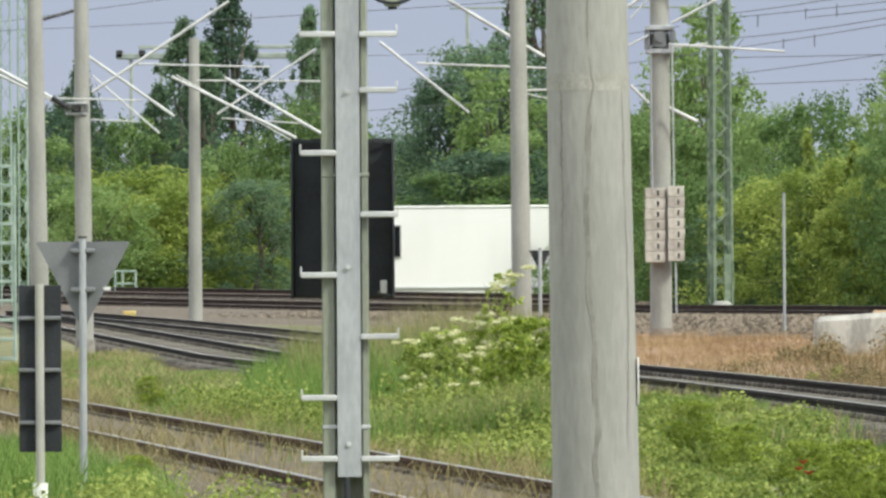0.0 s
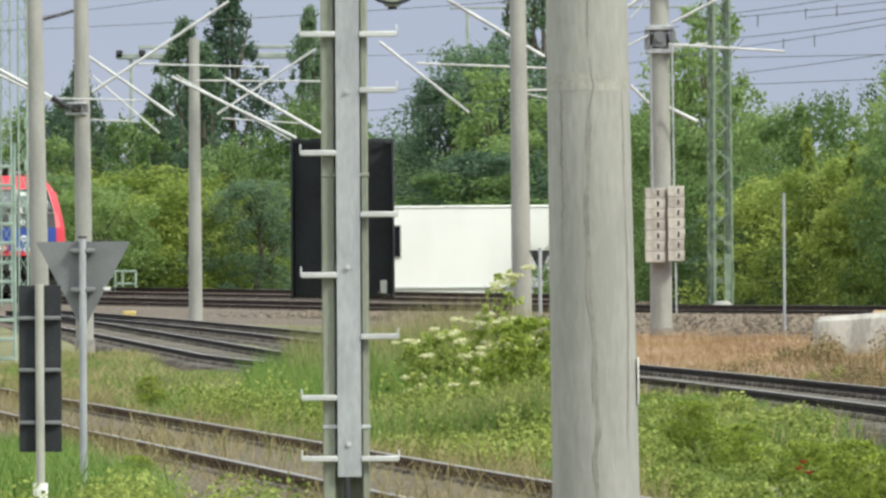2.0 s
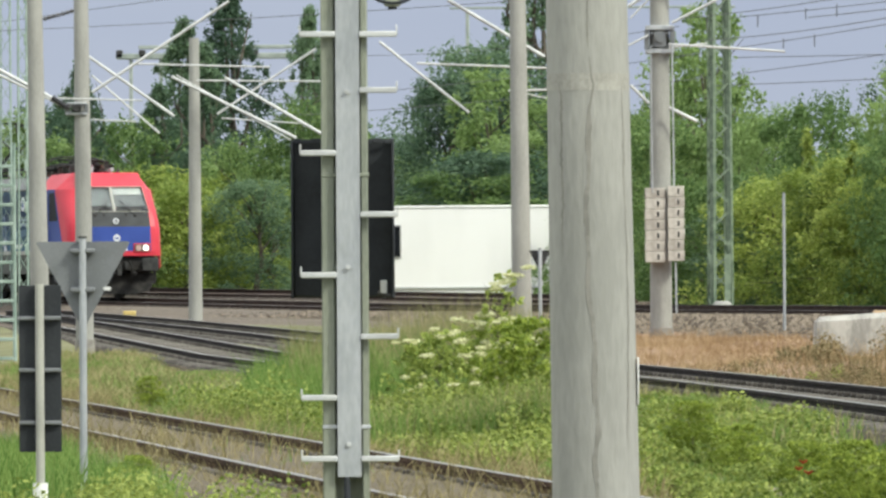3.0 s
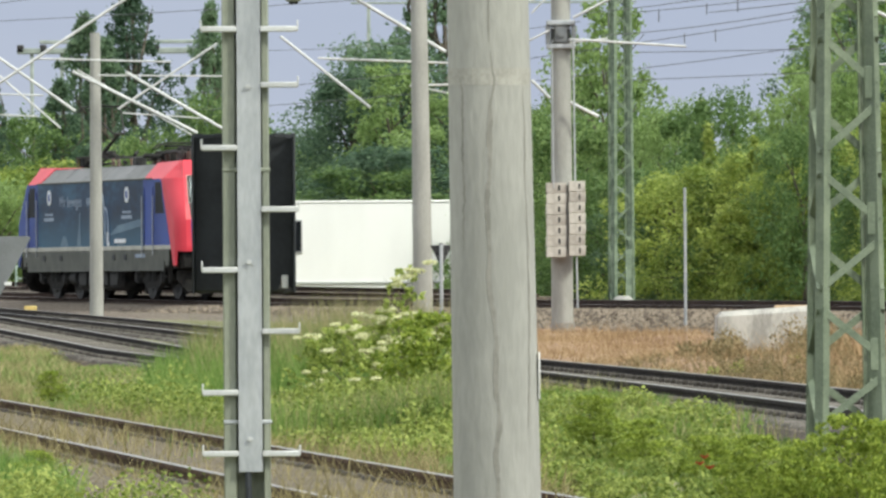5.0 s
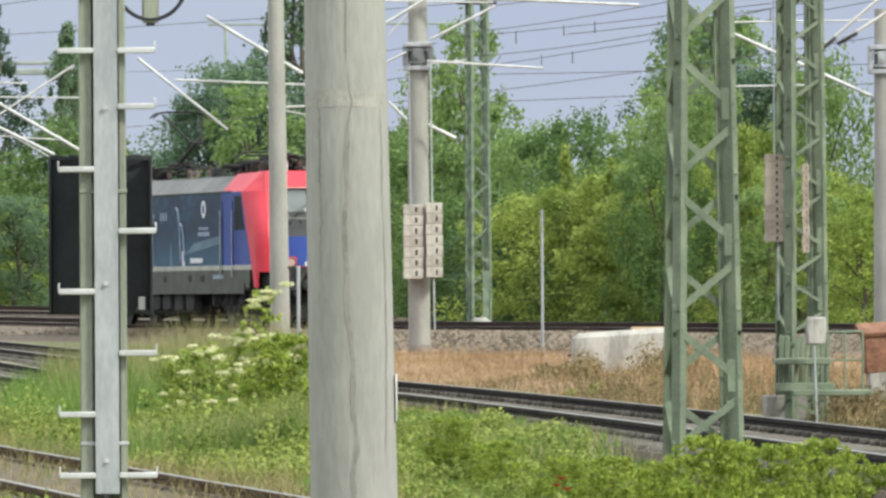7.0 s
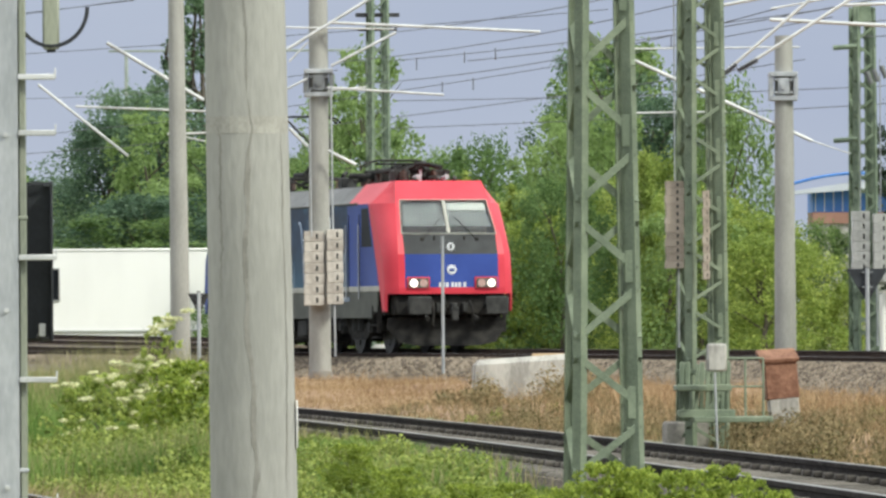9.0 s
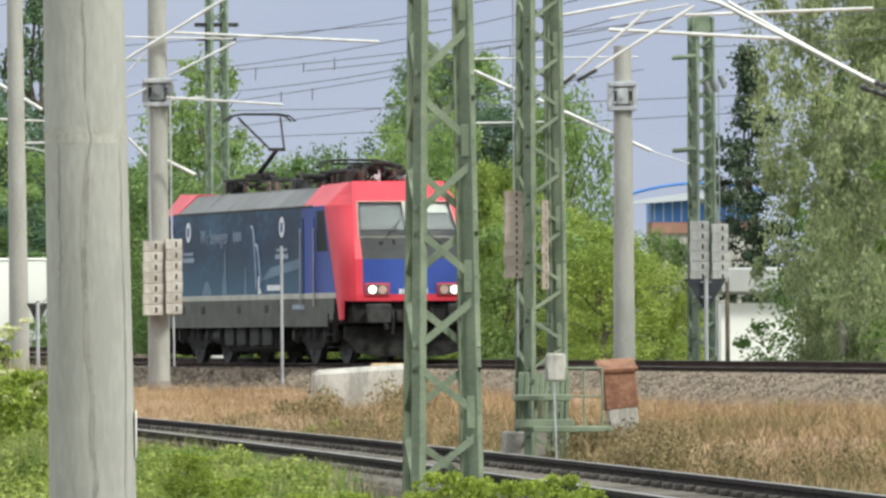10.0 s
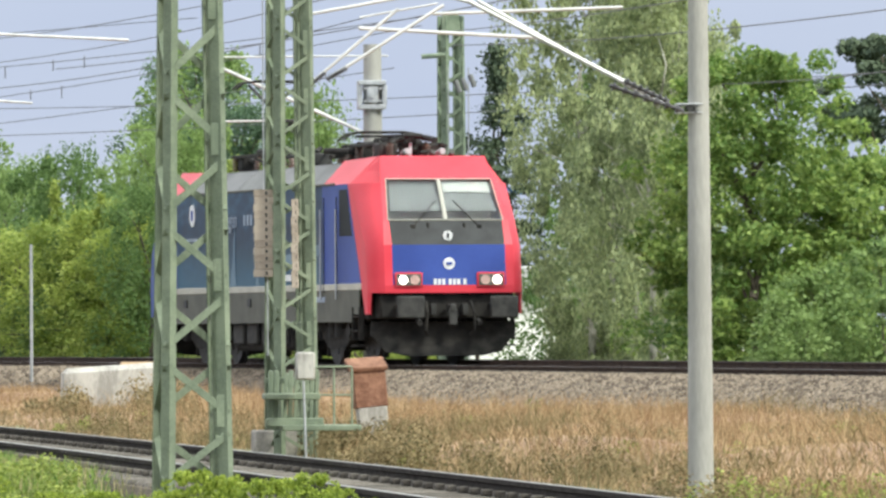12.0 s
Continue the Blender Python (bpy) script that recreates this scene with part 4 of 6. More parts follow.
# ---- fittings on the masts ----
clamp(M5, B5, 386, -432, 165, 0.20, 0.62, GALV)
weights(M5, B5, 376, -170, -38, 0.40, 164.7, 7, WEIGHT)
weights(M5, B5, 413, -173, -40, 0.33, 164.6, 7, WEIGHT)
rods(M5, B5, [(370, -420, 372, -160, 0.012), (408, -425, 410, -150, 0.02), (412, -38, 413, 52, 0.02)], 164.5, GALV, "tension_rod")
rods(M5, B5, [(408, -462, 524, -521, 0.045), (402, -424, 608, -410, 0.04), (402, -418, 470, -425, 0.028), (334, -352, 366, -320, 0.055), (402, -312, 452, -287, 0.055),
              (330, -422, 366, -440, 0.035), (334, -470, 368, -505, 0.03), (331, -492, 522, -608, 0.055), (408, -539, 779, -521, 0.048), (327, -531, 520, -527, 0.03)], 164.6, ALU)
clamp(M6, B6, 1210, -422, 162, 0.19, 0.63, GALV, pale=True)
rods(M6, B6, [(930, -490, 1240, -492, 0.030), (930, -376, 1110, -378, 0.030), (932, -476, 1262, -325, 0.058), (1262, -325, 1330, -302, 0.018)], 162, ALU)
rods(M4, B4, [(12, -505, 182, -403, 0.06), (-44, -393, 188, -383, 0.035), (118, -343, 186, -345, 0.035), (-110, -432, 48, -305, 0.045), (120, -345, 185, -330, 0.02)], 161, ALU)
rods(M3, B3, [(-478, -372, -258, -262, 0.07), (-384, -370, -206, -265, 0.07), (-398, -305, -222, -420, 0.05), (-540, -395, -304, -388, 0.04), (-434, -365, -206, -362, 0.035), (-390, -298, -250, -288, 0.03), (-470, -375, -250, -248, 0.03)], 218, ALU)
rods(M2, B2, [(-619, -345, -376, -505, 0.045), (-624, -408, -474, -302, 0.045), (-619, -375, -500, -272, 0.03), (-680, -335, -530, -330, 0.025), (-620, -297, -540, -293, 0.02)], 148, ALU)
rods(M1, B1, [(-790, -390, -680, -330, 0.055), (-790, -380, -672, -322, 0.04)], 146, ALU)
insulator(M1, B1, (-690, -336), (-660, -316), 145.8, 0.09)
insulator(M1, B1, (-705, -475), (-650, -490), 140, 0.05)
clamp(M2, B2, -646, -316, 149, 0.14, 0.25)
rods(L2, BL2, [(1096, -438, 1258, -575, 0.030), (1130, -450, 1340, -582, 0.030)], 88, ALU)
insulator(L2, BL2, (1093, -434), (1128, -462), 87.8, 0.04)
insulator(L2, BL2, (1130, -450), (1166, -470), 87.8, 0.04)
rods(L2, BL2, [(1188, -541, 1510, -523, 0.034), (1320, -566, 1660, -577, 0.03), (1100, -566, 1290, -600, 0.03), (1190, -560, 1330, -585, 0.018)], 90, ALU, label="bright registration tube")
rods(M7, B7, [(1382, -590, 1742, -402, 0.030), (1400, -590, 1700, -420, 0.022), (1383, -588, 1340, -600, 0.026)], 64.0, ALU)
insulator(M7, B7, (1662, -446), (1742, -408), 63.9, 0.036)
insulator(M7, B7, (1636, -438), (1768, -392), 63.8, 0.036)
clamp(M7, B7, 1777, -396, 64, 0.07, 0.09)
weights(L3, BL3, 1347, -200, -92, 0.36, 169.5, 6, WEIGHT_PALE)
weights(L3, BL3, 1383, -195, -92, 0.33, 169.4, 6, WEIGHT_PALE)
rods(L3, BL3, [(1383, -470, 1383, -195, 0.014), (1347, -470, 1347, -200, 0.012), (1376, -92, 1376, 40, 0.02)], 169.4, GALV, "tension_rod")
for v in (-490, -325):
    rods(L3, BL3, [(1300, v, 1342, v - 3, 0.05)], 169.6, MID_GREEN_STEEL, "bracket_arm")
for du, dv in ((0, 0), (14, -6), (-12, 4)):
    Shape(BL3).tube(P(1372 + du, -452 + dv, 169.4), P(1380 + du, -430 + dv, 169.4), 0.055, n=10).make("pulley", GREY_BACK, L3, "dark tension pulley", at=(0, 0, 0))
Shape(BL4).box(P(494, 52, 204.5), (0.5, 0.5, 0.6), ch=0.1).make("foundation", CONCRETE, L4, "pale cast foundation", at=(0, 0, 0))
weights(L2, BL2, 1016, -255, -100, 0.19, 86.0, 12, WEIGHT_BROWN)
rods(L2, BL2, [(1017, -600, 1017, -255, 0.008), (1023, -100, 1023, 40, 0.008)], 86, GALV, "tension_rope")
rods(L2, BL2, [(1046, -640, 1043, 215, 0.016), (1079, -640, 1083, 215, 0.016)], 86.1, GREEN_STEEL, "stiffener")
for u in (1030, 1096):
    Shape(BL2).beam(P(1064 + (u - 1064) * 0.4, -20, 86), P(u, 222, 86), 0.05, 0.06).make("foot_strut", GREEN_STEEL, L2, at=(0, 0, 0))
weights(L2, BL2, 1072, -238, -80, 0.07, 85.6, 10, WEIGHT_BROWN)

# ---- service platform beside the slim lattice mast ----
d = 85.0
b = P(1110, 0, d)
b.z = 0.28
e = thing("service_platform", b, "green steel service platform with guard rails", "platform")
rods(e, b, [(1070, 60, 1172, 60, 0.012), (1070, 110, 1172, 110, 0.010)], d, GREEN_STEEL, "guard_rail")
rods(e, b, [(u, 60, u, 168, 0.012) for u in (1082, 1108, 1140, 1172)], d, GREEN_STEEL, "rail_post")
Shape(b).box(P(1115, 168, d), (0.82, 0.6, 0.06), ch=0.01).make("deck", GREEN_STEEL, e, at=(0, 0, 0))
Shape(b).box(P(1042, 112, d), (0.32, 0.5, 0.06), ch=0.01).box(P(1070, 158, d), (0.60, 0.1, 0.09), ch=0.01).make("frame", GREEN_STEEL, e, at=(0, 0, 0))
Shape(b).beam(P(1022, 112, d), P(1116, 112, d), 0.06, 0.07).make("cross_bar", GREEN_STEEL, e, at=(0, 0, 0))
Shape(b).beam(P(1016, 84, d + 0.4), P(1112, 84, d + 0.4), 0.05, 0.06).make("cross_bar", GREEN_STEEL, e, at=(0, 0, 0))
for u in (1028, 1038, 1064, 1110):
    Shape(b).beam(P(u, 66, d + 0.3), P(u - 3, 170, d + 0.3), 0.05, 0.05).make("strut", GREEN_STEEL, e, at=(0, 0, 0))
for u in (1056, 1074, 1092, 1102):
    Shape(b).beam(P(u, 70, d), P(u - 4, 165, d), 0.04, 0.04).make("strut", GREEN_STEEL, e, at=(0, 0, 0))
rods(e, b, [(1086, 85, 1090, 225, 0.012)], d - 0.3, GALV, "conduit")
b = P(1089, 84, 84.5)
Shape(b).box(b + Vector((0, 0, 0.15)), (0.20, 0.18, 0.29), ch=0.02).make("cabinet", PALE_CONCRETE, label="small pale grey cabinet fixed to the mast", category="cabinet")
b = P(1030, 222, 86.2)
Shape(b).box(b + Vector((0.02, 0, 0.13)), (0.46, 0.5, 0.34), ch=0.02).make("foundation", CONCRETE_DARK, label="weathered concrete mast foundation", category="foundation")

# leaning rusty cover against the round mast
d = 88.0
b = P(1194, 164, d)
e = thing("rusty_cover", b, "leaning rusty sheet-metal cover with a pale foot", "cover")
m = pose(0, 0, 0, 0, -5, 8).to_3x3()
Shape().box((0.06, 0.15, 0.42), (0.36, 0.18, 0.46), m, 0.012).make("body", RUST, e)
Shape().box((0.03, 0.14, 0.655), (0.43, 0.26, 0.05), pose(0, 0, 0, 0, -3, 8).to_3x3() @ pose(0, 0, 0, 25, 0, 0).to_3x3(), 0.01).make("lid", RUST, e)
Shape().box((0.10, 0.15, 0.03), (0.32, 0.16, 0.34), m, 0.012).make("foot", PALE_CONCRETE, e, "pale lower section")
Shape().beam((-0.13, 0.12, 0.62), (0.02, 0.12, -0.1), 0.05, 0.05).make("strut", DARK_STEEL, e)

# concrete block beside the embankment
d = 133.0
b = P(750, 142, d)
blk = Shape(b)
rng = random.Random(3)
ring = []
for z, inset in ((-0.15, 0.0), (0.0, 0.0), (0.72, 0.02), (0.80, 0.10)):
    ring.append([b + Vector((x * (0.86 - inset) + rng.uniform(-0.02, 0.02), y * (0.55 - inset), z + (0.05 * x if z > 0.5 else 0))) for x, y in ((-1, -1), (-0.3, -1.04), (0.4, -1), (1, -0.96), (1.05, 0.2), (1, 1), (-1, 1), (-1.03, 0))])
blk.loft(ring)
blk.make("concrete_block", PALE_CONCRETE, label="large weathered concrete block half sunk in weeds", category="block", smooth=False)
b = P(796, 53, 133)
Shape(b).box(b + Vector((0, 0.2, 0.0)), (0.62, 0.3, 0.07), ch=0.02).make("plank", surface("weathered_plank", (0.36, 0.25, 0.15), (0.5, 0.36, 0.22), 4, 0.8), label="light brown board lying on the block", category="board")
pole("marker_post", 604, 168, 0.032, 0.03, EYE + 160 * 168 / K, "thin grey marker post", mat=GALV, foot=False, group="thin posts")
pole("marker_post", 1396, 176, 0.05, 0.045, EYE + 100 * 176 / K, "thin wooden post by the white building", mat=BARK, foot=False, group="thin posts")
b = P(-555, 47, 225)
Shape(b).box(b, (0.34, 0.3, 0.15), ch=0.02).make("track_marker", YELLOW, label="small yellow block on the ballast", category="marker")
b = P(-560, 25, 262)
e = thing("guard_frame", b - Vector((0, 0, 0.6)), "pale green tubular guard frame", "railing")
for u in (-580, -567, -544):
    Shape(b - Vector((0, 0, 0.6))).tube(P(u, -30, 262), P(u, 30, 262), 0.04, n=6).make("post", PALE_GREEN_STEEL, e, at=(0, 0, 0))
for v in (-28, -6):
    Shape(b - Vector((0, 0, 0.6))).tube(P(-580, v, 262), P(-544, v, 262), 0.035, n=6).make("bar", PALE_GREEN_STEEL, e, at=(0, 0, 0))

# ---- gantry beams far off ----
d = 345.0
b = P(-394, 0, d)
b.z = 0.3
e = thing("gantry", b, "long grey-green catenary gantry beam", "gantry")
Shape(b).beam(P(-576, -408, d), P(-190, -408, d), 0.4, 0.24).make("lower_chord", ROOF_GREY, e, at=(0, 0, 0))
Shape(b).beam(P(-536, -424, d), P(-190, -424, d), 0.4, 0.15).make("upper_chord", ROOF_GREY, e, at=(0, 0, 0))
for u in (-550, -497, 46):
    Shape(b).beam(P(u, -485 if u > 0 else -405, d), P(u, 42, d), 0.15, 0.15).make("post", ROOF_GREY, e, at=(0, 0, 0))
for u in (-570, -530, -462, -440, -330, -250):
    Shape(b).box(P(u, -412, d), (0.28, 0.4, 0.34), ch=0.03).make("fitting", DARK_STEEL, e, at=(0, 0, 0))
Shape(b).beam(P(15, -490, d), P(520, -490, d), 0.2, 0.09).make("far_beam", ROOF_GREY, e, at=(0, 0, 0))

# ---- overhead wires ----
WIRES = [(-784, -470, 255, 500, -640, 215, 0), (-784, -455, 250, 900, -560, 190, 5), (-300, -330, 260, 1300, -545, 170, 12), (-300, -300, 262, 1250, -470, 175, 10),
         (430, -470, 200, 1310, -640, 140, 8), (455, -430, 200, 1200, -560, 150, 8), (520, -400, 200, 2300, -470, 150, 5), (650, -470, 180, 1500, -600, 120, 4),
         (1352, -535, 170, 2160, -660, 90, 3), (1352, -510, 170, 2200, -580, 110, 4), (1750, -440, 150, 2200, -470, 130, 3), (480, -350, 210, 2300, -450, 150, 4),
         (-784, -520, 240, 60, -580, 210, 6), (-190, -408, 345, 420, -455, 215, 8), (512, -470, 204, 1310, -562, 150, 2), (505, -520, 204, 1000, -600, 160, 3)]
for u, v, d1, u2, v2, d2, sag in WIRES:
    a, c = P(u, v, d1), P(u2, v2, d2)
    pts = [a.lerp(c, k / 10) - Vector((0, 0, sag * 0.01 * 4 * (k / 10) * (1 - k / 10) * 3)) for k in range(11)]
    Shape(a).path(pts, 0.010, 5).make("overhead_wire", WIRE, label="thin dark overhead line wire", category="wire", group="overhead wires")
for u, v, h in ((560, -476, 0.25), (645, -486, 0.22), (700, -493, 0.25), (605, -433, 0.2), (470, -470, 0.3), (1012, -512, 0.25), (660, -440, 0.25), (880, -505, 0.3)):
    a = P(u, v, 165)
    Shape(a).tube(a, a - Vector((0, 0, h)), 0.012, n=5).make("wire_hanger", WIRE, label="short dark hanger on an overhead wire", category="wire", group="wire hangers")

# ---- buildings ----
b = P(-92, 26, 258)
e = thing("white_container", b, "plain white site container behind the tracks", "container")
W, H = 6.2, 2.78
Shape().box((W / 2, 1.3, H / 2 + 0.12), (W, 2.5, H), ch=0.02).make("body", WHITE, e)
Shape().box((W / 2, 0.02, 0.38), (W - 0.1, 0.06, 0.05)).make("sill", DULL_GREY, e)
Shape().box((W / 2, 1.3, H + 0.15), (W + 0.06, 2.56, 0.08), ch=0.02).make("roof_edge", WHITE, e)
Shape().box((0.16, 0.02, 1.85), (0.34, 0.05, 1.05), ch=0.01).make("window_frame", DULL_GREY, e)
Shape().box((0.16, -0.01, 1.85), (0.26, 0.02, 0.95)).make("pane", DARK_GLASS, e)

b = P(1360, 40, 560)
b.z = -0.3
e = thing("industrial_hall", b, "distant hall with a curved blue roof edge", "building")
sc = 560 / K
arc = [Vector((a * 110 * sc, -4.5, EYE + (258 + 15 * (1 - (a + 0.2) ** 2)) * sc)) for a in np.linspace(-1.3, 1.0, 17)]
Shape().path(arc, 0.11, 6).make("roof_edge", BLUE_ROOF, e, "thin curved blue roof edge")
Shape().loft([[Vector((u * sc, y, EYE + v * sc)) for u, v in ((-150, 236), (-30, 244), (80, 244), (80, 262), (-30, 259), (-150, 241))] for y in (-4.2, -1.0)]).make("canopy", PALE_ROOF, e, "pale sloping canopy", smooth=False)
Shape().box((-10 * sc, -1, EYE + 226 * sc), (190 * sc, 4, 42 * sc)).make("blue_wall", BLUE_ROOF, e)
for k in range(12):
    Shape().box(((-100 + 16 * k) * sc, -3.1, EYE + 226 * sc), (1.4 * sc, 0.25, 40 * sc)).make("cladding_rib", PALE_ROOF, e)
Shape().box((-10 * sc, -1.2, EYE + 195 * sc), (190 * sc, 4, 20 * sc)).make("brick_band", BRICK, e)
Shape().box((-10 * sc, -1, (EYE + 185 * sc - 0.4) / 2), (190 * sc, 4, EYE + 185 * sc + 0.4)).make("lower_wall", PALE_CONCRETE, e)
b = P(1460, 40, 182)
b.z = 0.3
e = thing("shed", b, "low white shed with a grey roof behind trees", "building")
sc = 182 / K
Shape().box((0, 2, EYE + (30 - 55) * sc), (150 * sc, 4, 110 * sc)).make("wall", WHITE, e)
Shape().box((0, 1.9, EYE + 70 * sc), (160 * sc, 4.6, 46 * sc), ch=0.05).make("roof", DULL_GREY, e)
b = P(1720, 60, 230)
Shape(b).box(b + Vector((0, 0, 0.3)), (4.5, 3, 2.2), ch=0.05).make("white_van_body", WHITE, label="white parked vehicle body glimpsed behind trees", category="vehicle")

# ---- trees behind the tracks ----
A = tree("tree", 1, 9.0, 4.4, 0.2, LEAF_MID, BARK, "leafy mid-green deciduous tree", 19000, 0.12, 130, 0.12, loose=0.28, squash=1.05)
A2 = tree("tree", 2, 9.0, 4.4, 0.2, LEAF_DARK_HAZED, BARK, "dense dark-green deciduous tree", 19000, 0.12, 130, 0.12, loose=0.28, squash=1.05)
A3 = tree("tree", 3, 9.0, 3.0, 0.6, LEAF_DARK_HAZED, BARK, "tall narrow dark-green tree", 17000, 0.11, 300, 0.075, 0.7, loose=0.4, squash=1.05)
A4 = tree("shrub_tree", 4, 6.0, 3.4, 0.0, LEAF_LIME, BARK, "bushy yellow-green shrub tree", 16000, 0.105, 115, 0.12, loose=0.28, squash=1.05)
A5 = tree("shrub_tree", 5, 5.0, 3.8, 0.0, LEAF_MID, BARK, "bushy mid-green shrub tree", 16000, 0.105, 115, 0.12, loose=0.28, squash=1.05)
A6 = tree("poplar", 6, 8.0, 1.3, 0.3, LEAF_LIME, BARK, "slender upright yellow-green poplar", 7000, 0.14, 160, 0.15, 0.8, loose=0.4, squash=1.05)
A7 = tree("tree", 7, 9.0, 4.2, 1.0, LEAF_MID, BARK, "open-crowned airy deciduous tree", 8000, 0.17, 120, 0.085, loose=0.4, squash=1.05)
SIZE = {A.name: (9.0, 4.4), A2.name: (9.0, 4.4), A3.name: (9.0, 2.8), A4.name: (6.0, 3.4), A5.name: (5.0, 3.8), A6.name: (8.0, 1.3), A7.name: (9.0, 4.2)}
FOREST = [  # prototype, bearing, distance, bearing height of the top, bearing width
    (A, -770, 300, -320, 330), (A2, -690, 310, -330, 260), (A, -575, 300, -325, 260), (A4, -650, 290, -205, 240), (A4, -520, 288, -225, 220), (A2, -470, 300, -260, 260),
    (A3, -420, 330, -445, 150), (A3, -375, 335, -410, 140), (A3, -455, 335, -360, 130), (A4, -430, 288, -230, 240), (A5, -350, 285, -265, 220), (A, -300, 295, -250, 240), (A4, -310, 282, -190, 200),
    (A3, -235, 330, -375, 110), (A3, -205, 335, -330, 120), (A2, -110, 325, -285, 190), (A2, -40, 320, -260, 200), (A, -150, 310, -270, 200), (A5, -220, 285, -220, 200),
    (A2, 55, 305, -450, 230), (A2, 20, 300, -400, 190), (A2, 130, 300, -400, 260), (A7, 100, 295, -385, 220), (A2, 90, 285, -250, 300), (A, 40, 282, -230, 260), (A3, 180, 310, -500, 170), (A, 205, 290, -380, 220), (A2, 260, 290, -330, 260),
    (A, 345, 275, -330, 220), (A7, 430, 262, -400, 220), (A7, 480, 258, -470, 190), (A, 455, 270, -410, 180), (A, 520, 262, -230, 200), (A2, 420, 275, -300, 240), (A5, 400, 250, -190, 240), (A5, 520, 248, -195, 220), (A5, 310, 262, -190, 220),
    (A6, 632, 262, -325, 62), (A4, 615, 245, -215, 170), (A4, 720, 240, -260, 190), (A5, 665, 238, -215, 220), (A6, 700, 248, -285, 80), (A5, 580, 244, -200, 180), (A2, 775, 285, -285, 140),
    (A2, 905, 285, -535, 230), (A7, 915, 275, -490, 250), (A, 865, 270, -430, 200), (A2, 970, 268, -430, 230), (A, 800, 262, -290, 230), (A4, 790, 235, -255, 220), (A5, 870, 230, -260, 240),
    (A4, 985, 215, -335, 150), (A4, 940, 225, -270, 200), (A, 1030, 245, -330, 180), (A4, 1050, 212, -265, 170), (A5, 1110, 215, -290, 190), (A4, 1150, 205, -215, 180), (A4, 1215, 200, -165, 170), (A5, 1285, 205, -100, 130), (A4, 1325, 200, -85, 90),
    (A6, 645, 232, -310, 60), (A6, 728, 226, -285, 62), (A6, 962, 206, -345, 55), (A2, 560, 236, -185, 200), (A5, 815, 222, -170, 190),
    (A4, 590, 232, -205, 190), (A4, 665, 228, -225, 170), (A4, 745, 226, -250, 170), (A4, 790, 224, -200, 170), (A4, 1000, 208, -250, 150), (A4, 1180, 196, -175, 160),
    (A7, 1650, 200, -440, 260), (A, 1740, 205, -380, 240),
    (A3, -640, 296, -300, 110), (A7, -560, 290, -285, 170), (A3, -500, 292, -265, 110), (A7, -680, 292, -255, 190), (A4, -545, 279, -170, 200), (A4, -455, 278, -205, 180), (A2, -735, 282, -215, 200), (A2, -325, 276, -200, 170),
    (A5, 960, 215, -150, 220), (A5, 1060, 205, -130, 220), (A5, 720, 228, -140, 240), (A5, 560, 236, -120, 240), (A5, -610, 276, -110, 220), (A5, 300, 256, -90, 240), (A5, 460, 242, -110, 240), (A5, -720, 280, -120, 260),
]
rng = random.Random(11)
used = set()
for proto, u, dd, top, wide in FOREST:
    h0, w0 = SIZE[proto.name]
    ws, hs = wide * dd / K / w0, (EYE - top * dd / K) / h0
    m = pose(u * dd / K, dd, 0.1, 0, 0, rng.uniform(0, 360)) @ Matrix.Diagonal((ws, ws, hs, 1))
    if proto.name in used:
        copy_thing(proto, m)
    else:
        used.add(proto.name)
        proto.matrix_basis = m

t = tree("birch", 21, 10.5, 4.4, 0.5, LEAF_BIRCH, BIRCH_BARK, "tall drooping grey-green birch with pale limbs", 62000, 0.10, 460, 0.06, 1.35, droop=0.7, squash=1.7, trunks=3, lean=0.05)
t.matrix_basis = pose(1640 * 165 / K, 165, 0.2)
t = tree("birch", 22, 9.0, 3.8, 0.2, LEAF_BIRCH, BIRCH_BARK, "drooping grey-green birch with pale limbs", 30000, 0.105, 280, 0.07, 1.0, droop=0.7, squash=1.7, trunks=2, lean=0.05)
t.matrix_basis = pose(1722 * 160 / K, 160, 0.2, 0, 0, 60)
t = tree("oak", 23, 6.7, 4.3, 0.0, LEAF_OAK, BARK, "dense fresh-green broadleaf tree", 40000, 0.12, 340, 0.075)
t.matrix_basis = pose(1905 * 146 / K, 146, 0.2)
t = tree("oak", 24, 4.7, 4.2, 0.0, LEAF_OAK, BARK, "lower dense fresh-green broadleaf tree", 30000, 0.12, 280, 0.075)
t.matrix_basis = pose(2110 * 146 / K, 148, 0.2)
t = tree("pine", 25, 9.0, 4.0, 2.2, NEEDLE, BARK, "dark pine with open flat clumps", 12000, 0.17, 60, 0.13, 0.9, squash=0.45)
t.matrix_basis = pose(2128 * 190 / K, 190, -0.3)
t = tree("spruce", 26, 9.0, 2.6, 0.4, NEEDLE, BARK, "dark feathery spruce behind the birch", 15000, 0.12, 150, 0.12, 0.55, squash=0.6, loose=0.5)
t.matrix_basis = pose(1438 * 205 / K, 205, 0.2)
t = tree("shrub_tree", 27, 3.0, 3.0, 0.0, LEAF_MID, BARK, "low green shrub under the birch", 7000, 0.11, 60, 0.11, 0.8, category="shrub", loose=0.5)
t.matrix_basis = pose(1560 * 176 / K, 176, 0.2)
for u, dd, sc in ((1650, 174, 0.9), (1850, 150, 1.0), (1985, 140, 0.8), (2130, 140, 1.0)):
    copy_thing(t, pose(u * dd / K, dd, 0.2, 0, 0, u) @ Matrix.Diagonal((sc, sc, sc, 1)))

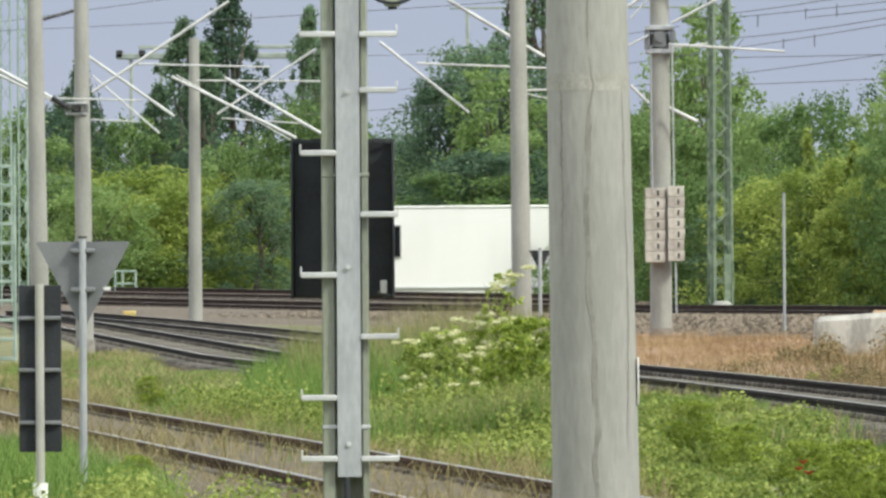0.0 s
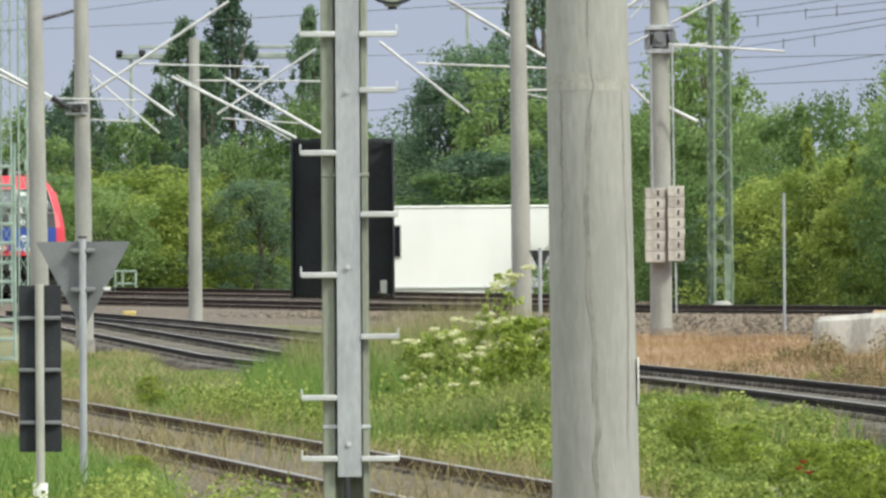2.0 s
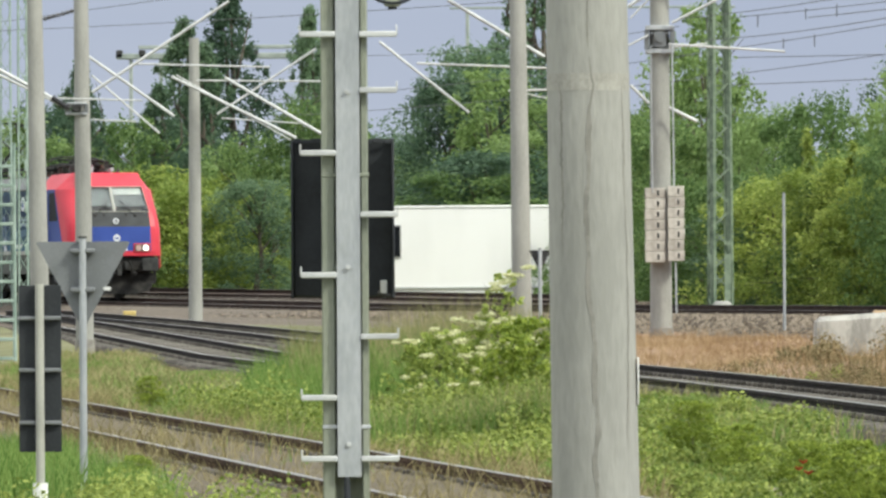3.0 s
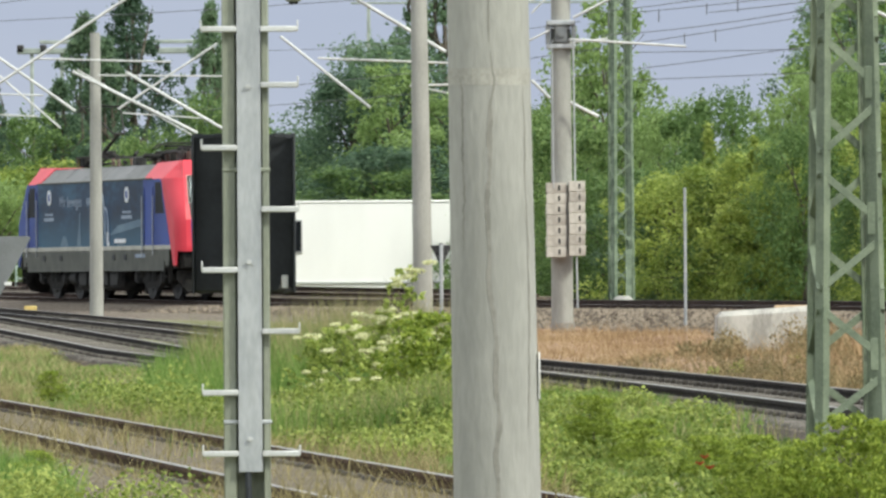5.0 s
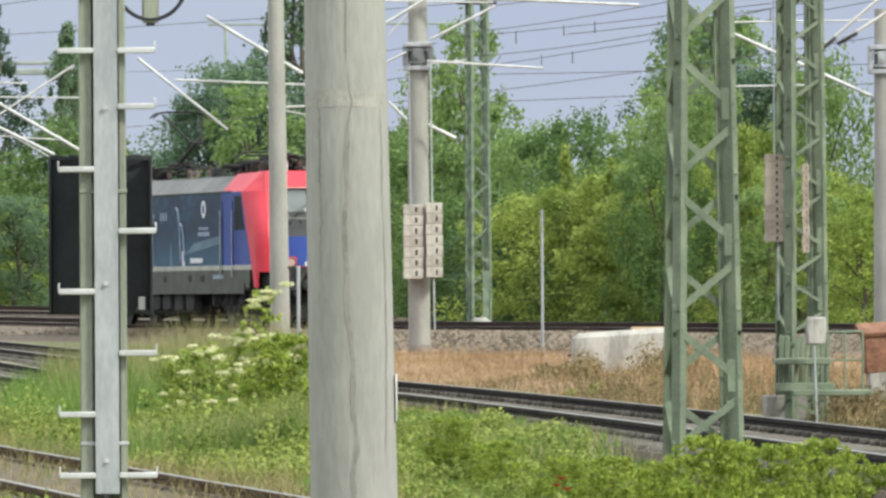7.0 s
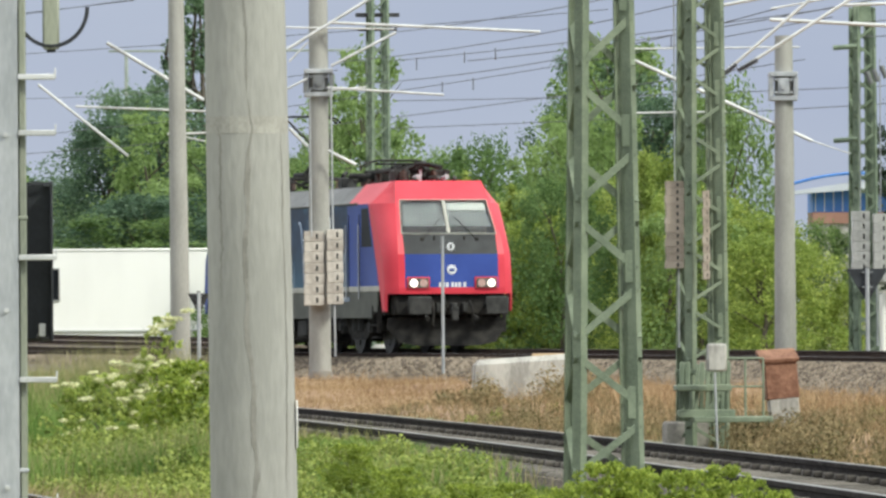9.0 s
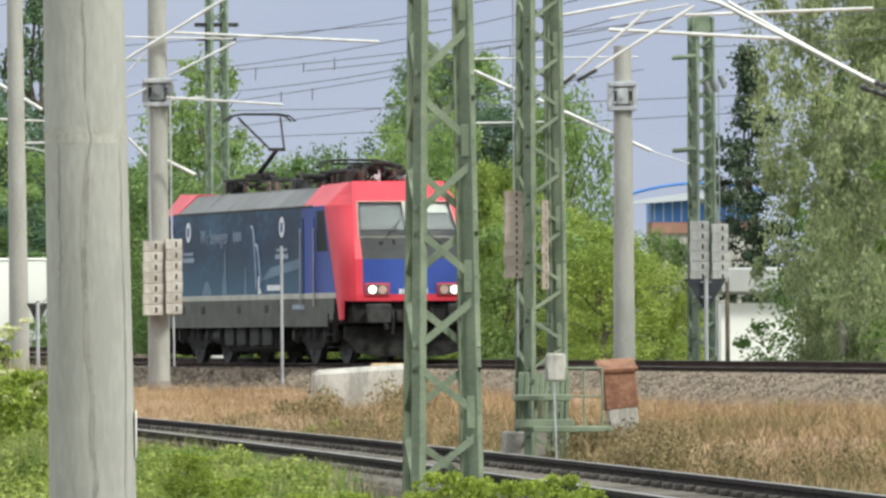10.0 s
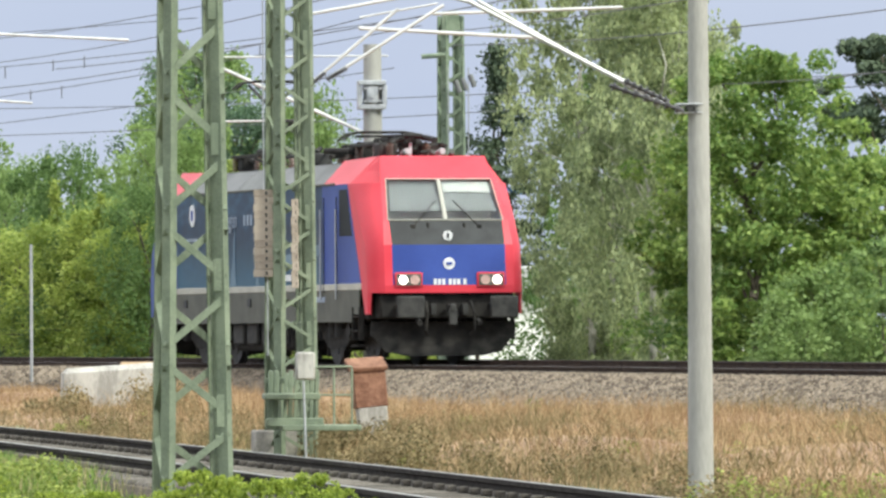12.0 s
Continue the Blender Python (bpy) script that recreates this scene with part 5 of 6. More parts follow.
# ---- foreground plants ----
def elder(seed, u, d, height, width, heads, leaf_count):
    """An elder bush with flat blossom heads over its sunny side."""
    bush = tree("elder_bush", seed, height, width, 0.0, LEAF_LIME, BARK, "elder bush with flat cream blossom heads", leaf_count, 0.06, 130, 0.06, category="bush")
    bush.matrix_basis = pose(u * d / K, d, 0.2)
    r2 = np.random.default_rng(seed)
    cc, cr = CLUMPS["elder_bush"]
    front = np.where((cc[:, 1] < 0.1 * width) & (cc[:, 2] > 0.25 * height))[0]
    pick = r2.choice(front, heads)
    hc = cc[pick] + np.stack([r2.normal(size=heads) * 0.09, -cr[pick] - 0.14, 0.5 * cr[pick] + 0.08 * r2.random(heads)], -1)
    hr = 0.045 + 0.055 * r2.random(heads)
    v, f = leaves(r2, hc, hr, heads * 110, 0.024, 0.32, 0.9)
    cloud("blossom", v, f, PETAL, bush, label="flat cream blossom heads")


elder(31, 82, 86, 1.1, 1.25, 50, 3200)
elder(34, -5, 85, 0.95, 1.0, 16, 2600)
elder(35, -52, 87, 0.85, 0.5, 7, 1200)
elder(33, 108, 85.6, 1.62, 0.5, 16, 1000)
t = tree("shrub", 32, 1.2, 1.1, 0.0, LEAF_FRESH, BARK, "low yellow-green roadside shrub", 6500, 0.05, 140, 0.085, category="shrub")
t.matrix_basis = pose(150 * 82 / K, 82, 0.1)
SHRUBS = [(190, 82, .5), (835, 53, .40), (905, 52, .50), (960, 54, .44), (1020, 53, .45), (1085, 54, .46), (1140, 55, .38), (780, 52, .36), (720, 56, .36), (640, 62, .35), (520, 66, .4), (1200, 55, .33), (440, 68, .35), (-520, 95, .3), (-545, 62, .28), (-565, 60, .25)]
for u, dd, sc in SHRUBS:
    copy_thing(t, pose(u * dd / K, dd, 0.0 if dd < 68 else 0.22, 0, 0, u * 7) @ Matrix.Diagonal((sc * 1.3, sc, sc * (1.25 if dd < 60 else 1.0), 1)))
meadow("grass", 41, 150000, (-860, 2300), (42, 58), 0.26, GRASS, "knee-high green grass beside the tracks", width=0.007)
meadow("grass", 47, 110000, (-860, 2300), (58, 68), 0.17, GRASS, "short green grass beside the tracks", width=0.007)
meadow("grass", 42, 230000, (-860, 900), (68, 112), 0.30, GRASS, "tall green grass between the tracks", patch=0.35, width=0.008)
meadow("grass", 43, 70000, (-860, 900), (68, 112), 0.42, SEED_GRASS, "pale seeding grass stems", width=0.005, lean=0.18)
meadow("grass", 44, 50000, (-860, 2300), (42, 68), 0.26, SEED_GRASS, "pale seeding grass stems", width=0.004, lean=0.18)
meadow("grass", 48, 40000, (-360, 230), (92, 112), 0.46, GRASS, "tall rank green grass on the mound", width=0.008, patch=0.2)
meadow("grass", 49, 26000, (-360, 700), (84, 112), 0.56, SEED_GRASS, "tall pale seeding stems on the mound", width=0.005, lean=0.16)
meadow("dry_grass", 50, 90000, (-860, 400), (46, 110), 0.30, STRAW, "dry tufts along the old rails", keep=lambda x, y, r: (np.abs(x - near_x(y)) < 1.9) & ((np.abs(np.abs(x - near_x(y)) - 0.95) < 0.3) | (r.random(len(x)) < 0.3)), width=0.005, lean=0.5, full=True)
weeds("weeds", 79, 9000, 240, (-400, 60), (84, 92), 0.5, 0.045, LEAF_BUSH, "leafy green weeds along the mound", keep=lambda x, y, r: x > near_x(y) + 1.8)
meadow("grass", 78, 26000, (-880, -470), (56, 72), 0.42, GRASS, "tall green grass beside the old track", keep=lambda x, y, r: x < near_x(y) - 1.9, width=0.007, lean=0.3, full=True)
meadow("dry_grass", 77, 50000, (-860, 400), (44, 110), 0.16, DARK_WEED, "withered tufts against the old rails", keep=lambda x, y, r: np.abs(np.abs(x - near_x(y)) - 0.86) < 0.16 + 0.1 * lump(x, y, 1.2, 8), width=0.008, lean=0.9, full=True)
meadow("grass", 54, 60000, (-860, -150), (112, 150), 0.22, SEED_GRASS, "faded brownish grass beside the side track", width=0.010, lean=0.4)
meadow("grass", 55, 60000, (-860, -150), (104, 150), 0.2, GRASS, "short green grass beside the side track", width=0.010, lean=0.4)
meadow("grass", 70, 46000, (-340, 175), (91, 103), 0.62, GRASS, "tall rank green grass on the mound", width=0.006, lean=0.2, full=True)
meadow("grass", 71, 30000, (-270, 175), (93, 103), 0.88, SEED_GRASS, "tall pale seeding stems on the mound", width=0.005, lean=0.16, full=True)
meadow("grass", 72, 9000, (-150, 190), (79, 85), 0.5, SEED_GRASS, "tall pale seeding stems before the bush", width=0.005, lean=0.2, full=True)
meadow("grass", 73, 12000, (-150, 190), (79, 85), 0.45, GRASS, "tall green grass before the bush", width=0.006, lean=0.2, full=True)
meadow("dry_grass", 76, 70000, (300, 2300), (48, 112), 0.26, DARK_WEED, "withered brown grass along the middle track", keep=lambda x, y, r: (x > mid_x(y) + 2.2) & (x < mid_x(y) + 4.6 + lump(x, y, 2.0, 6)), width=0.005, lean=0.5)
meadow("dry_grass", 74, 110000, (250, 2300), (58, 150), 0.34, DRY_GRASS, "tall straw tufts on the verge", keep=lambda x, y, r: (x > mid_x(y) + 2.6) & (x < far_x(y) - 3.3) & (lump(x, y, 1.6, 21) > 0.0), width=0.004, lean=0.4)
weeds("weeds", 51, 60000, 1600, (-860, 2300), (44, 66), 0.24, 0.035, LEAF_BUSH, "broad-leaved green weeds", keep=lambda x, y, r: (x > near_x(y)) | (y < 54))
weeds("weeds", 52, 70000, 2600, (-500, 1000), (66, 100), 0.34, 0.045, LEAF_BUSH, "broad-leaved green weeds between the tracks", keep=lambda x, y, r: x < mid_x(y))
weeds("weeds", 56, 15000, 200, (-70, 190), (77, 85), 1.1, 0.05, LEAF_BUSH, "leafy green weeds before the elder")
weeds("weeds", 57, 7000, 90, (790, 880), (118, 131), 0.5, 0.05, DARK_WEED, "withered dark weeds beside the concrete block")
weeds("weeds", 60, 6000, 100, (590, 690), (116, 130), 0.4, 0.05, DARK_WEED, "withered weeds along the embankment foot")
weeds("weeds", 58, 10000, 200, (1000, 1300), (76, 87), 0.34, 0.035, DARK_WEED, "withered dark weeds at the mast foot")
weeds("weeds", 59, 20000, 800, (300, 2300), (50, 110), 0.28, 0.03, DARK_WEED, "dark weeds along the edge of the middle track", keep=lambda x, y, r: (x > mid_x(y) + 2.2) & (x < mid_x(y) + 4.2 + 0.8 * lump(x, y, 2.0, 5)))
weeds("weeds", 75, 7000, 260, (250, 2300), (64, 120), 0.2, 0.03, LEAF_BUSH, "scattered green weeds on the dry verge", keep=lambda x, y, r: (x > mid_x(y) + 2.4) & (x < far_x(y) - 3.4) & (lump(x, y, 3.0, 33) > 0.25))
weeds("weeds", 53, 18000, 700, (250, 2300), (62, 120), 0.26, 0.035, DARK_WEED, "withered weeds on the dry verge", keep=lambda x, y, r: (x > mid_x(y) + 2.4) & (x < far_x(y) - 3.4))
meadow("dry_grass", 45, 230000, (150, 2300), (60, 168), 0.15, DRY_GRASS, "sun-dried tan grass on the verge", keep=lambda x, y, r: (x > mid_x(y) + 2.3) & (x < far_x(y) - 2.3 - 0.5 * lump(x, y, 2.0, 14)), width=0.0055, lean=0.7)
meadow("dry_grass", 46, 60000, (300, 2300), (58, 120), 0.26, DARK_WEED, "withered dark weeds on the verge", keep=lambda x, y, r: (x > mid_x(y) + 2.3) & (x < far_x(y) - 3.2) & (lump(x, y, 2.5, 9) > 0.2), width=0.006, lean=0.8)
stones("ballast_stones", 61, 60000, far_x, 108, 215, [(-3.9, 0.08), (-3.1, 0.42), (-1.75, 0.87), (-0.9, 0.90)], 0.045, "loose broken ballast stones on the embankment")
stones("ballast_stones", 65, 26000, far_x, 165, 285, [(-6.6, 0.40), (-3.9, 0.52), (-3.2, 0.58), (-1.75, 0.87), (-0.9, 0.90)], 0.07, "loose broken stones on the gravel apron")
stones("ballast_stones", 62, 40000, mid_x, 46, 130, [(-1.3, 0.285), (1.6, 0.285), (2.3, 0.06)], 0.026, "loose broken ballast stones round the sleepers", DARK_BALLAST)
stones("ballast_stones", 64, 30000, side_x, 104, 200, [(-1.3, 0.285), (1.6, 0.285), (2.0, 0.06)], 0.03, "loose dark ballast on the side track", DARK_BALLAST)
stones("ballast_stones", 63, 30000, near_x, 42, 105, [(-1.6, 0.02), (-1.3, 0.06), (1.3, 0.06), (1.7, 0.0)], 0.022, "fine sandy gravel on the old track", OLD_BED)
for k, (u, dd, z) in enumerate(((636, 57, 0.34), (628, 57.2, 0.29), (645, 56.8, 0.27))):
    b = Vector((u * dd / K, dd, 0.0))
    e = thing("poppy", b, "small red poppy among green weeds", "flower", "poppies")
    Shape().path([Vector((0, 0, -0.02)), Vector((0.01, 0, z * 0.6)), Vector((0.0, 0, z))], 0.003, 5).make("stem", GRASS, e)
    fl = Shape()
    for a in range(4):
        fl.add([(0, 0, z), (0.03 * math.cos(a * 1.57), 0.03 * math.sin(a * 1.57), z + 0.02), (0.04 * math.cos(a * 1.57 + 0.8), 0.04 * math.sin(a * 1.57 + 0.8), z + 0.03), (0.03 * math.cos(a * 1.57 + 1.57), 0.03 * math.sin(a * 1.57 + 1.57), z + 0.02)], [(0, 1, 2, 3)])
    fl.make("blossom", POPPY, e, "red petals")


# ---- the locomotive: x forward, y to its left, z up from the rail ----
def plate(s, pts, inward, t=0.03):
    """A solid plate over a polygon, t thick towards inward."""
    pts = [Vector(p) for p in pts]
    n = (pts[1] - pts[0]).cross(pts[2] - pts[0]).normalized()
    if n.dot(Vector(inward)) < 0:
        n = -n
    return s.loft([pts, [p + n * t for p in pts]])


loco = thing("locomotive", (0, 0, 0), "red, blue and grey electric locomotive running with lit headlamps", "locomotive")
HW = 1.45
# front outline: height, x, half width of the face
FACE = [(1.30, 8.86, 1.20), (1.44, 8.87, 1.21), (2.17, 8.80, 1.21), (2.62, 8.60, 1.17), (3.37, 8.10, 1.08), (3.80, 7.72, 0.98)]
SIDE = [(0.95, 8.52), (1.48, 8.52), (2.20, 8.38), (3.30, 7.35)]


ROOF = {1: 5.2, -1: 5.9}       # where the red cab roof begins
DOOR = {1: 5.3, -1: 6.2}      # where the blue cab side begins, front and rear


def mir(pts, a, b):
    return [(a * x, b * y, z) for x, y, z in pts]


for a in (1, -1):          # the two cabs
    cab = new("cab")
    cab.parent = loco
    cab["label"] = "red cab with raked windscreens" if a > 0 else "red rear cab"
    rows = list(zip(FACE, FACE[1:]))
    pan = [None, 0.93, 1.06, 1.02, None]
    red, blue, band, door = Shape(), Shape(), Shape(), {-1: Shape(), 1: Shape()}
    for k, ((z0, x0, w0), (z1, x1, w1)) in enumerate(rows):
        inner = pan[k]
        if inner is None:
            plate(red, mir([(x0, -w0, z0), (x0, w0, z0), (x1, w1, z1), (x1, -w1, z1)], a, 1), (-a, 0, -0.3))
            continue
        i0, i1 = (inner + (0.05 if k == 3 else 0), inner - (0.04 if k == 3 else 0)) if k != 1 else (1.06, 1.06)
        for sgn in (-1, 1):
            plate(red, mir([(x0, sgn * i0, z0), (x0, sgn * w0, z0), (x1, sgn * w1, z1), (x1, sgn * i1, z1)], a, 1), (-a, 0, -0.3))
        if k == 1:
            plate(blue, mir([(x0, -i0, z0), (x0, i0, z0), (x1, i1, z1), (x1, -i1, z1)], a, 1), (-a, 0, -0.1))
        elif k == 2:
            plate(band, mir([(x0, -i0, z0), (x0, i0, z0), (x1, i1, z1), (x1, -i1, z1)], a, 1), (-a, 0, -0.3))
    # corner panels between the face and the sides, and the roof of the cab
    def face_at(z):
        for (z0, x0, w0), (z1, x1, w1) in rows:
            if z <= z1 or z1 == FACE[-1][0]:
                f = (z - z0) / (z1 - z0)
                return x0 + (x1 - x0) * f, w0 + (w1 - w0) * f
    def side_at(z):
        for (z0, x0), (z1, x1) in zip(SIDE, SIDE[1:]):
            if z <= z1 or z1 == SIDE[-1][0]:
                return x0 + (x1 - x0) * (z - z0) / (z1 - z0)
    zs = [1.30, 1.44, 1.8, 2.17, 2.62, 3.0, 3.30]
    for sgn in (-1, 1):
        skin = []
        for z in zs:
            (fx, fw), sx = face_at(z), side_at(z)
            cx, cy = sx + 0.72 * (fx - sx), fw + 0.86 * (HW - fw)
            arc = [((1 - f) ** 2 * fx + 2 * f * (1 - f) * cx + f * f * sx, (1 - f) ** 2 * fw + 2 * f * (1 - f) * cy + f * f * HW) for f in (0, 0.17, 0.33, 0.5, 0.67, 0.83, 1)]
            skin.append([Vector((a * x, sgn * y, z)) for x, y in arc] + [Vector((a * (x - 0.03), sgn * (y - 0.03), z)) for x, y in arc[::-1]])
        Shape().loft(skin).make("corner_panel", RED if a > 0 else BLUE, cab, "rounded red corner panel" if a > 0 else "rounded blue corner panel")
        # lower corner
        plate(red if a > 0 else door[sgn], mir([(8.62, sgn * 1.40, 1.30), (8.52, sgn * HW, 1.30), (8.52, sgn * HW, 0.92), (8.58, sgn * 1.42, 0.92)], a, 1), (-a, -sgn, 0))
        # red side panel, slanting back towards the roof
        plate(red if a > 0 else door[sgn], mir([(8.52, sgn * HW, 0.92), (8.36, sgn * HW, 0.92), (7.16, sgn * HW, 3.30), (7.35, sgn * HW, 3.30), (8.38, sgn * HW, 2.2), (8.52, sgn * HW, 1.48)], a, 1), (0, -sgn, 0))
        # roof slope and top corner
        fx, fw = face_at(3.30)
        plate(red, mir([(ROOF[a] + 0.15, sgn * HW, 3.30), (7.35, sgn * HW, 3.30), (7.55, sgn * 0.99, 3.79), (ROOF[a], sgn * 0.99, 3.76)], a, 1), (0, -sgn, -1))
        plate(red, mir([(7.35, sgn * HW, 3.30), (fx, sgn * fw, 3.30), (7.72, sgn * 0.98, 3.80), (7.55, sgn * 0.98, 3.79)], a, 1), (-a, -sgn, -1))
        # bright blue side behind it
        plate(door[sgn], mir([(DOOR[a], sgn * HW, 1.48), (8.12, sgn * HW, 1.48), (7.16, sgn * HW, 3.30), (DOOR[a], sgn * HW, 3.30)], a, 1), (0, -sgn, 0))
        win = Shape()
        plate(win, mir([(6.55, sgn * (HW + 0.006), 2.35), (7.45, sgn * (HW + 0.006), 2.35), (7.12, sgn * (HW + 0.006), 3.2), (6.55, sgn * (HW + 0.006), 3.2)], a, 1), (0, -sgn, 0), 0.02)
        win.make("side_window", DARK_GLASS, cab, "dark cab side window", smooth=False)
        for xx in (DOOR[a] + 0.12, DOOR[a] + 1.05):
            Shape().box((a * xx, sgn * (HW + 0.005), 2.2), (0.025, 0.02, 1.75)).make("door_seam", BAND, cab, smooth=False)
        for xx in (DOOR[a] + 0.02, DOOR[a] + 1.15):
            Shape().tube((a * xx, sgn * (HW + 0.05), 1.2), (a * xx, sgn * (HW + 0.05), 2.85), 0.018, n=6).make("handrail", GALV, cab, "pale vertical handrail")
    plate(red, mir([(ROOF[a], -0.99, 3.76), (ROOF[a], 0.99, 3.76), (7.72, 0.98, 3.80), (7.72, -0.98, 3.80)], a, 1), (0, 0, -1))
    red.make("red_shell", RED, cab, "glossy red cab shell", smooth=False)
    blue.make("front_panel", BLUE, cab, "blue front panel", smooth=False)
    for sgn in (-1, 1):
        door[sgn].make("side_panel", BLUE, cab, "blue cab side panel", smooth=False)
    band.make("black_band", BAND, cab, "black band below the windscreens", smooth=False)
    # windscreens with a pillar, wipers and blind
    (z0, x0, w0), (z1, x1, w1) = FACE[3], FACE[4]
    dx, dz = x1 - x0, z1 - z0
    for sgn in (-1, 1):
        g = Shape()
        plate(g, mir([(x0 - 0.01, sgn * 0.05, z0 + 0.02), (x0 - 0.01, sgn * 1.05, z0 + 0.02), (x1 - 0.01, sgn * 0.96, z1 - 0.02), (x1 - 0.01, sgn * 0.05, z1 - 0.02)], a, 1), (-a, 0, -0.3), 0.012)
        g.make("windscreen", WINDSCREEN, cab, "pale reflecting windscreen", smooth=False).visible_shadow = False
        fr = Shape()
        pts = mir([(x0 + 0.008, sgn * 0.03, z0), (x0 + 0.008, sgn * 1.075, z0), (x1 + 0.008, sgn * 0.985, z1), (x1 + 0.008, sgn * 0.03, z1)], a, 1)
        for p, q in zip(pts, pts[1:] + pts[:1]):
            fr.tube(p, q, 0.012, n=6)
        fr.make("window_frame", BEIGE, cab, "pale rubber window frame")
        wz = z0 + 0.08
        Shape().tube((a * (x0 + 0.05), sgn * 0.62, z0 - 0.12), (a * (x0 - 0.22 * 0.66 + 0.05), sgn * 0.16, z0 + 0.36), 0.014, n=6).box((a * (x0 + 0.04), sgn * 0.62, z0 - 0.14), (0.06, 0.10, 0.12), ch=0.01).tube((a * (x0 + 0.04), sgn * 0.34, z0 - 0.06), (a * (x0 + 0.04), sgn * 0.34, z0 - 0.22), 0.03, n=6).make("wiper", UNDER, cab)
    Shape().beam((a * (x0 + 0.012), 0, z0), (a * (x1 + 0.012), 0, z1), 0.06, 0.03).make("pillar", BEIGE, cab)
    bl = Shape()
    # added sheet behind both panes, its grey stands in for reflected sky
    sh = Shape()
    plate(sh, mir([(x0 - 0.12, -1.0, z0 + 0.16), (x0 - 0.12, 1.0, z0 + 0.16), (x1 - 0.10, 0.9, z1 - 0.02), (x1 - 0.10, -0.9, z1 - 0.02)], a, 1), (-a, 0, -0.3), 0.01)
    sh.make("sun_screen", REFLECTION_GREY, cab, "grey sheet added behind the windscreens for their reflection", smooth=False)
    plate(bl, mir([(x1 + 0.12, 0.08, z1 - 0.24), (x1 + 0.12, 0.95, z1 - 0.24), (x1 - 0.07, 0.92, z1 - 0.03), (x1 - 0.07, 0.08, z1 - 0.03)], a, 1), (-a, 0, -0.3), 0.01)
    bl.make("sun_blind", BLIND, cab, "pale half-lowered sun blind", smooth=False)
    Shape().box((a * 7.3, 0, 2.9), (0.05, 2.4, 1.3)).make("cab_bulkhead", CAB_WALL, cab)
    Shape().box((a * 7.75, 0, 2.40), (1.3, 2.2, 0.1)).box((a * 8.1, 0.45, 2.52), (0.3, 0.7, 0.16), ch=0.03).make("console", BAND, cab)
    # lamps, emblems and number bars
    for sgn in (-1, 1):
        Shape().box((a * 8.875, sgn * 0.77, 1.535), (0.05, 0.52, 0.27), ch=0.015).make("lamp_housing", RED, cab, "red lamp surround")
        Shape().box((a * 8.895, sgn * 0.77, 1.535), (0.03, 0.46, 0.215), ch=0.01).make("lamp_recess", SKIRT, cab)
        Shape().tube((a * 8.90, sgn * 0.88, 1.535), (a * 8.925, sgn * 0.88, 1.535), 0.085, n=20).make("headlamp", LIT_LAMP if a > 0 else DIM_LAMP, cab, "lit round headlamp" if a > 0 else "unlit round lamp")
        Shape().tube((a * 8.90, sgn * 0.66, 1.535), (a * 8.925, sgn * 0.66, 1.535), 0.088, n=20).make("marker_lamp", DIM_LAMP, cab, "unlit pinkish round lamp")
    Shape().tube((a * 8.82, 0.0, 1.83), (a * 8.85, 0.0, 1.83), 0.108, n=24).make("emblem", PRINT, cab, "round white emblem")
    Shape().box((a * 8.86, 0.0, 1.83), (0.02, 0.11, 0.045)).make("emblem_mark", BLUE, cab)
    Shape().tube((a * 8.74, 0.0, 2.335), (a * 8.765, 0.0, 2.335), 0.088, n=24).make("emblem", PRINT, cab, "round white emblem")
    Shape().box((a * 8.775, 0.0, 2.335), (0.02, 0.04, 0.09)).make("emblem_mark", BAND, cab)
    for k, yy in enumerate((-0.27, -0.19, -0.11, 0.01, 0.09, 0.17, 0.285)):
        Shape().box((a * 8.872, a * yy, 1.50), (0.012, 0.055, 0.105)).make("number_bar", PRINT, cab)
    # buffers, beam, coupling and plough
    end = Shape().box((a * 8.50, 0, 1.06), (0.42, 2.5, 0.44), ch=0.03)
    end.make("buffer_beam", UNDER, cab)
    for sgn in (-1, 1):
        Shape().tube((a * 8.6, sgn * 0.875, 1.04), (a * 9.36, sgn * 0.875, 1.04), 0.12, 0.095, 14).make("buffer_shank", UNDER, cab)
        Shape().box((a * 9.40, sgn * 0.875, 1.04), (0.06, 0.52, 0.40), ch=0.025).make("buffer_plate", BUFFER, cab, "dark grey rectangular buffer plate")
        Shape().path([Vector((a * 8.75, sgn * 0.42, 1.15)), Vector((a * 8.95, sgn * 0.44, 0.95)), Vector((a * 8.92, sgn * 0.46, 0.62)), Vector((a * 8.78, sgn * 0.40, 0.55))], 0.03).make("hose", UNDER, cab)
        Shape().box((a * 8.80, sgn * 0.30, 1.0), (0.14, 0.10, 0.2), ch=0.01).make("valve", BUFFER, cab)
        Shape().tube((a * 8.75, sgn * 0.56, 0.8), (a * 8.9, sgn * 0.56, 0.75), 0.05, n=8).make("valve", BUFFER, cab)
    Shape().box((a * 8.95, 0, 1.02), (0.35, 0.10, 0.16), ch=0.02).box((a * 9.08, 0, 0.86), (0.07, 0.16, 0.30), ch=0.02).make("coupling_hook", BUFFER, cab)
    pl = Shape()
    pr = [(-1.32, 0.78), (-1.34, 0.55), (-1.10, 0.24), (-0.7, 0.16), (0.7, 0.16), (1.10, 0.24), (1.34, 0.55), (1.32, 0.78)]
    pl.loft([[Vector((a * (x - 0.25 * (abs(y) / 1.3) ** 2), y, z)) for y, z in pr] for x in (8.62, 8.56)])
    pl.make("snow_plough", UNDER, cab, smooth=False)
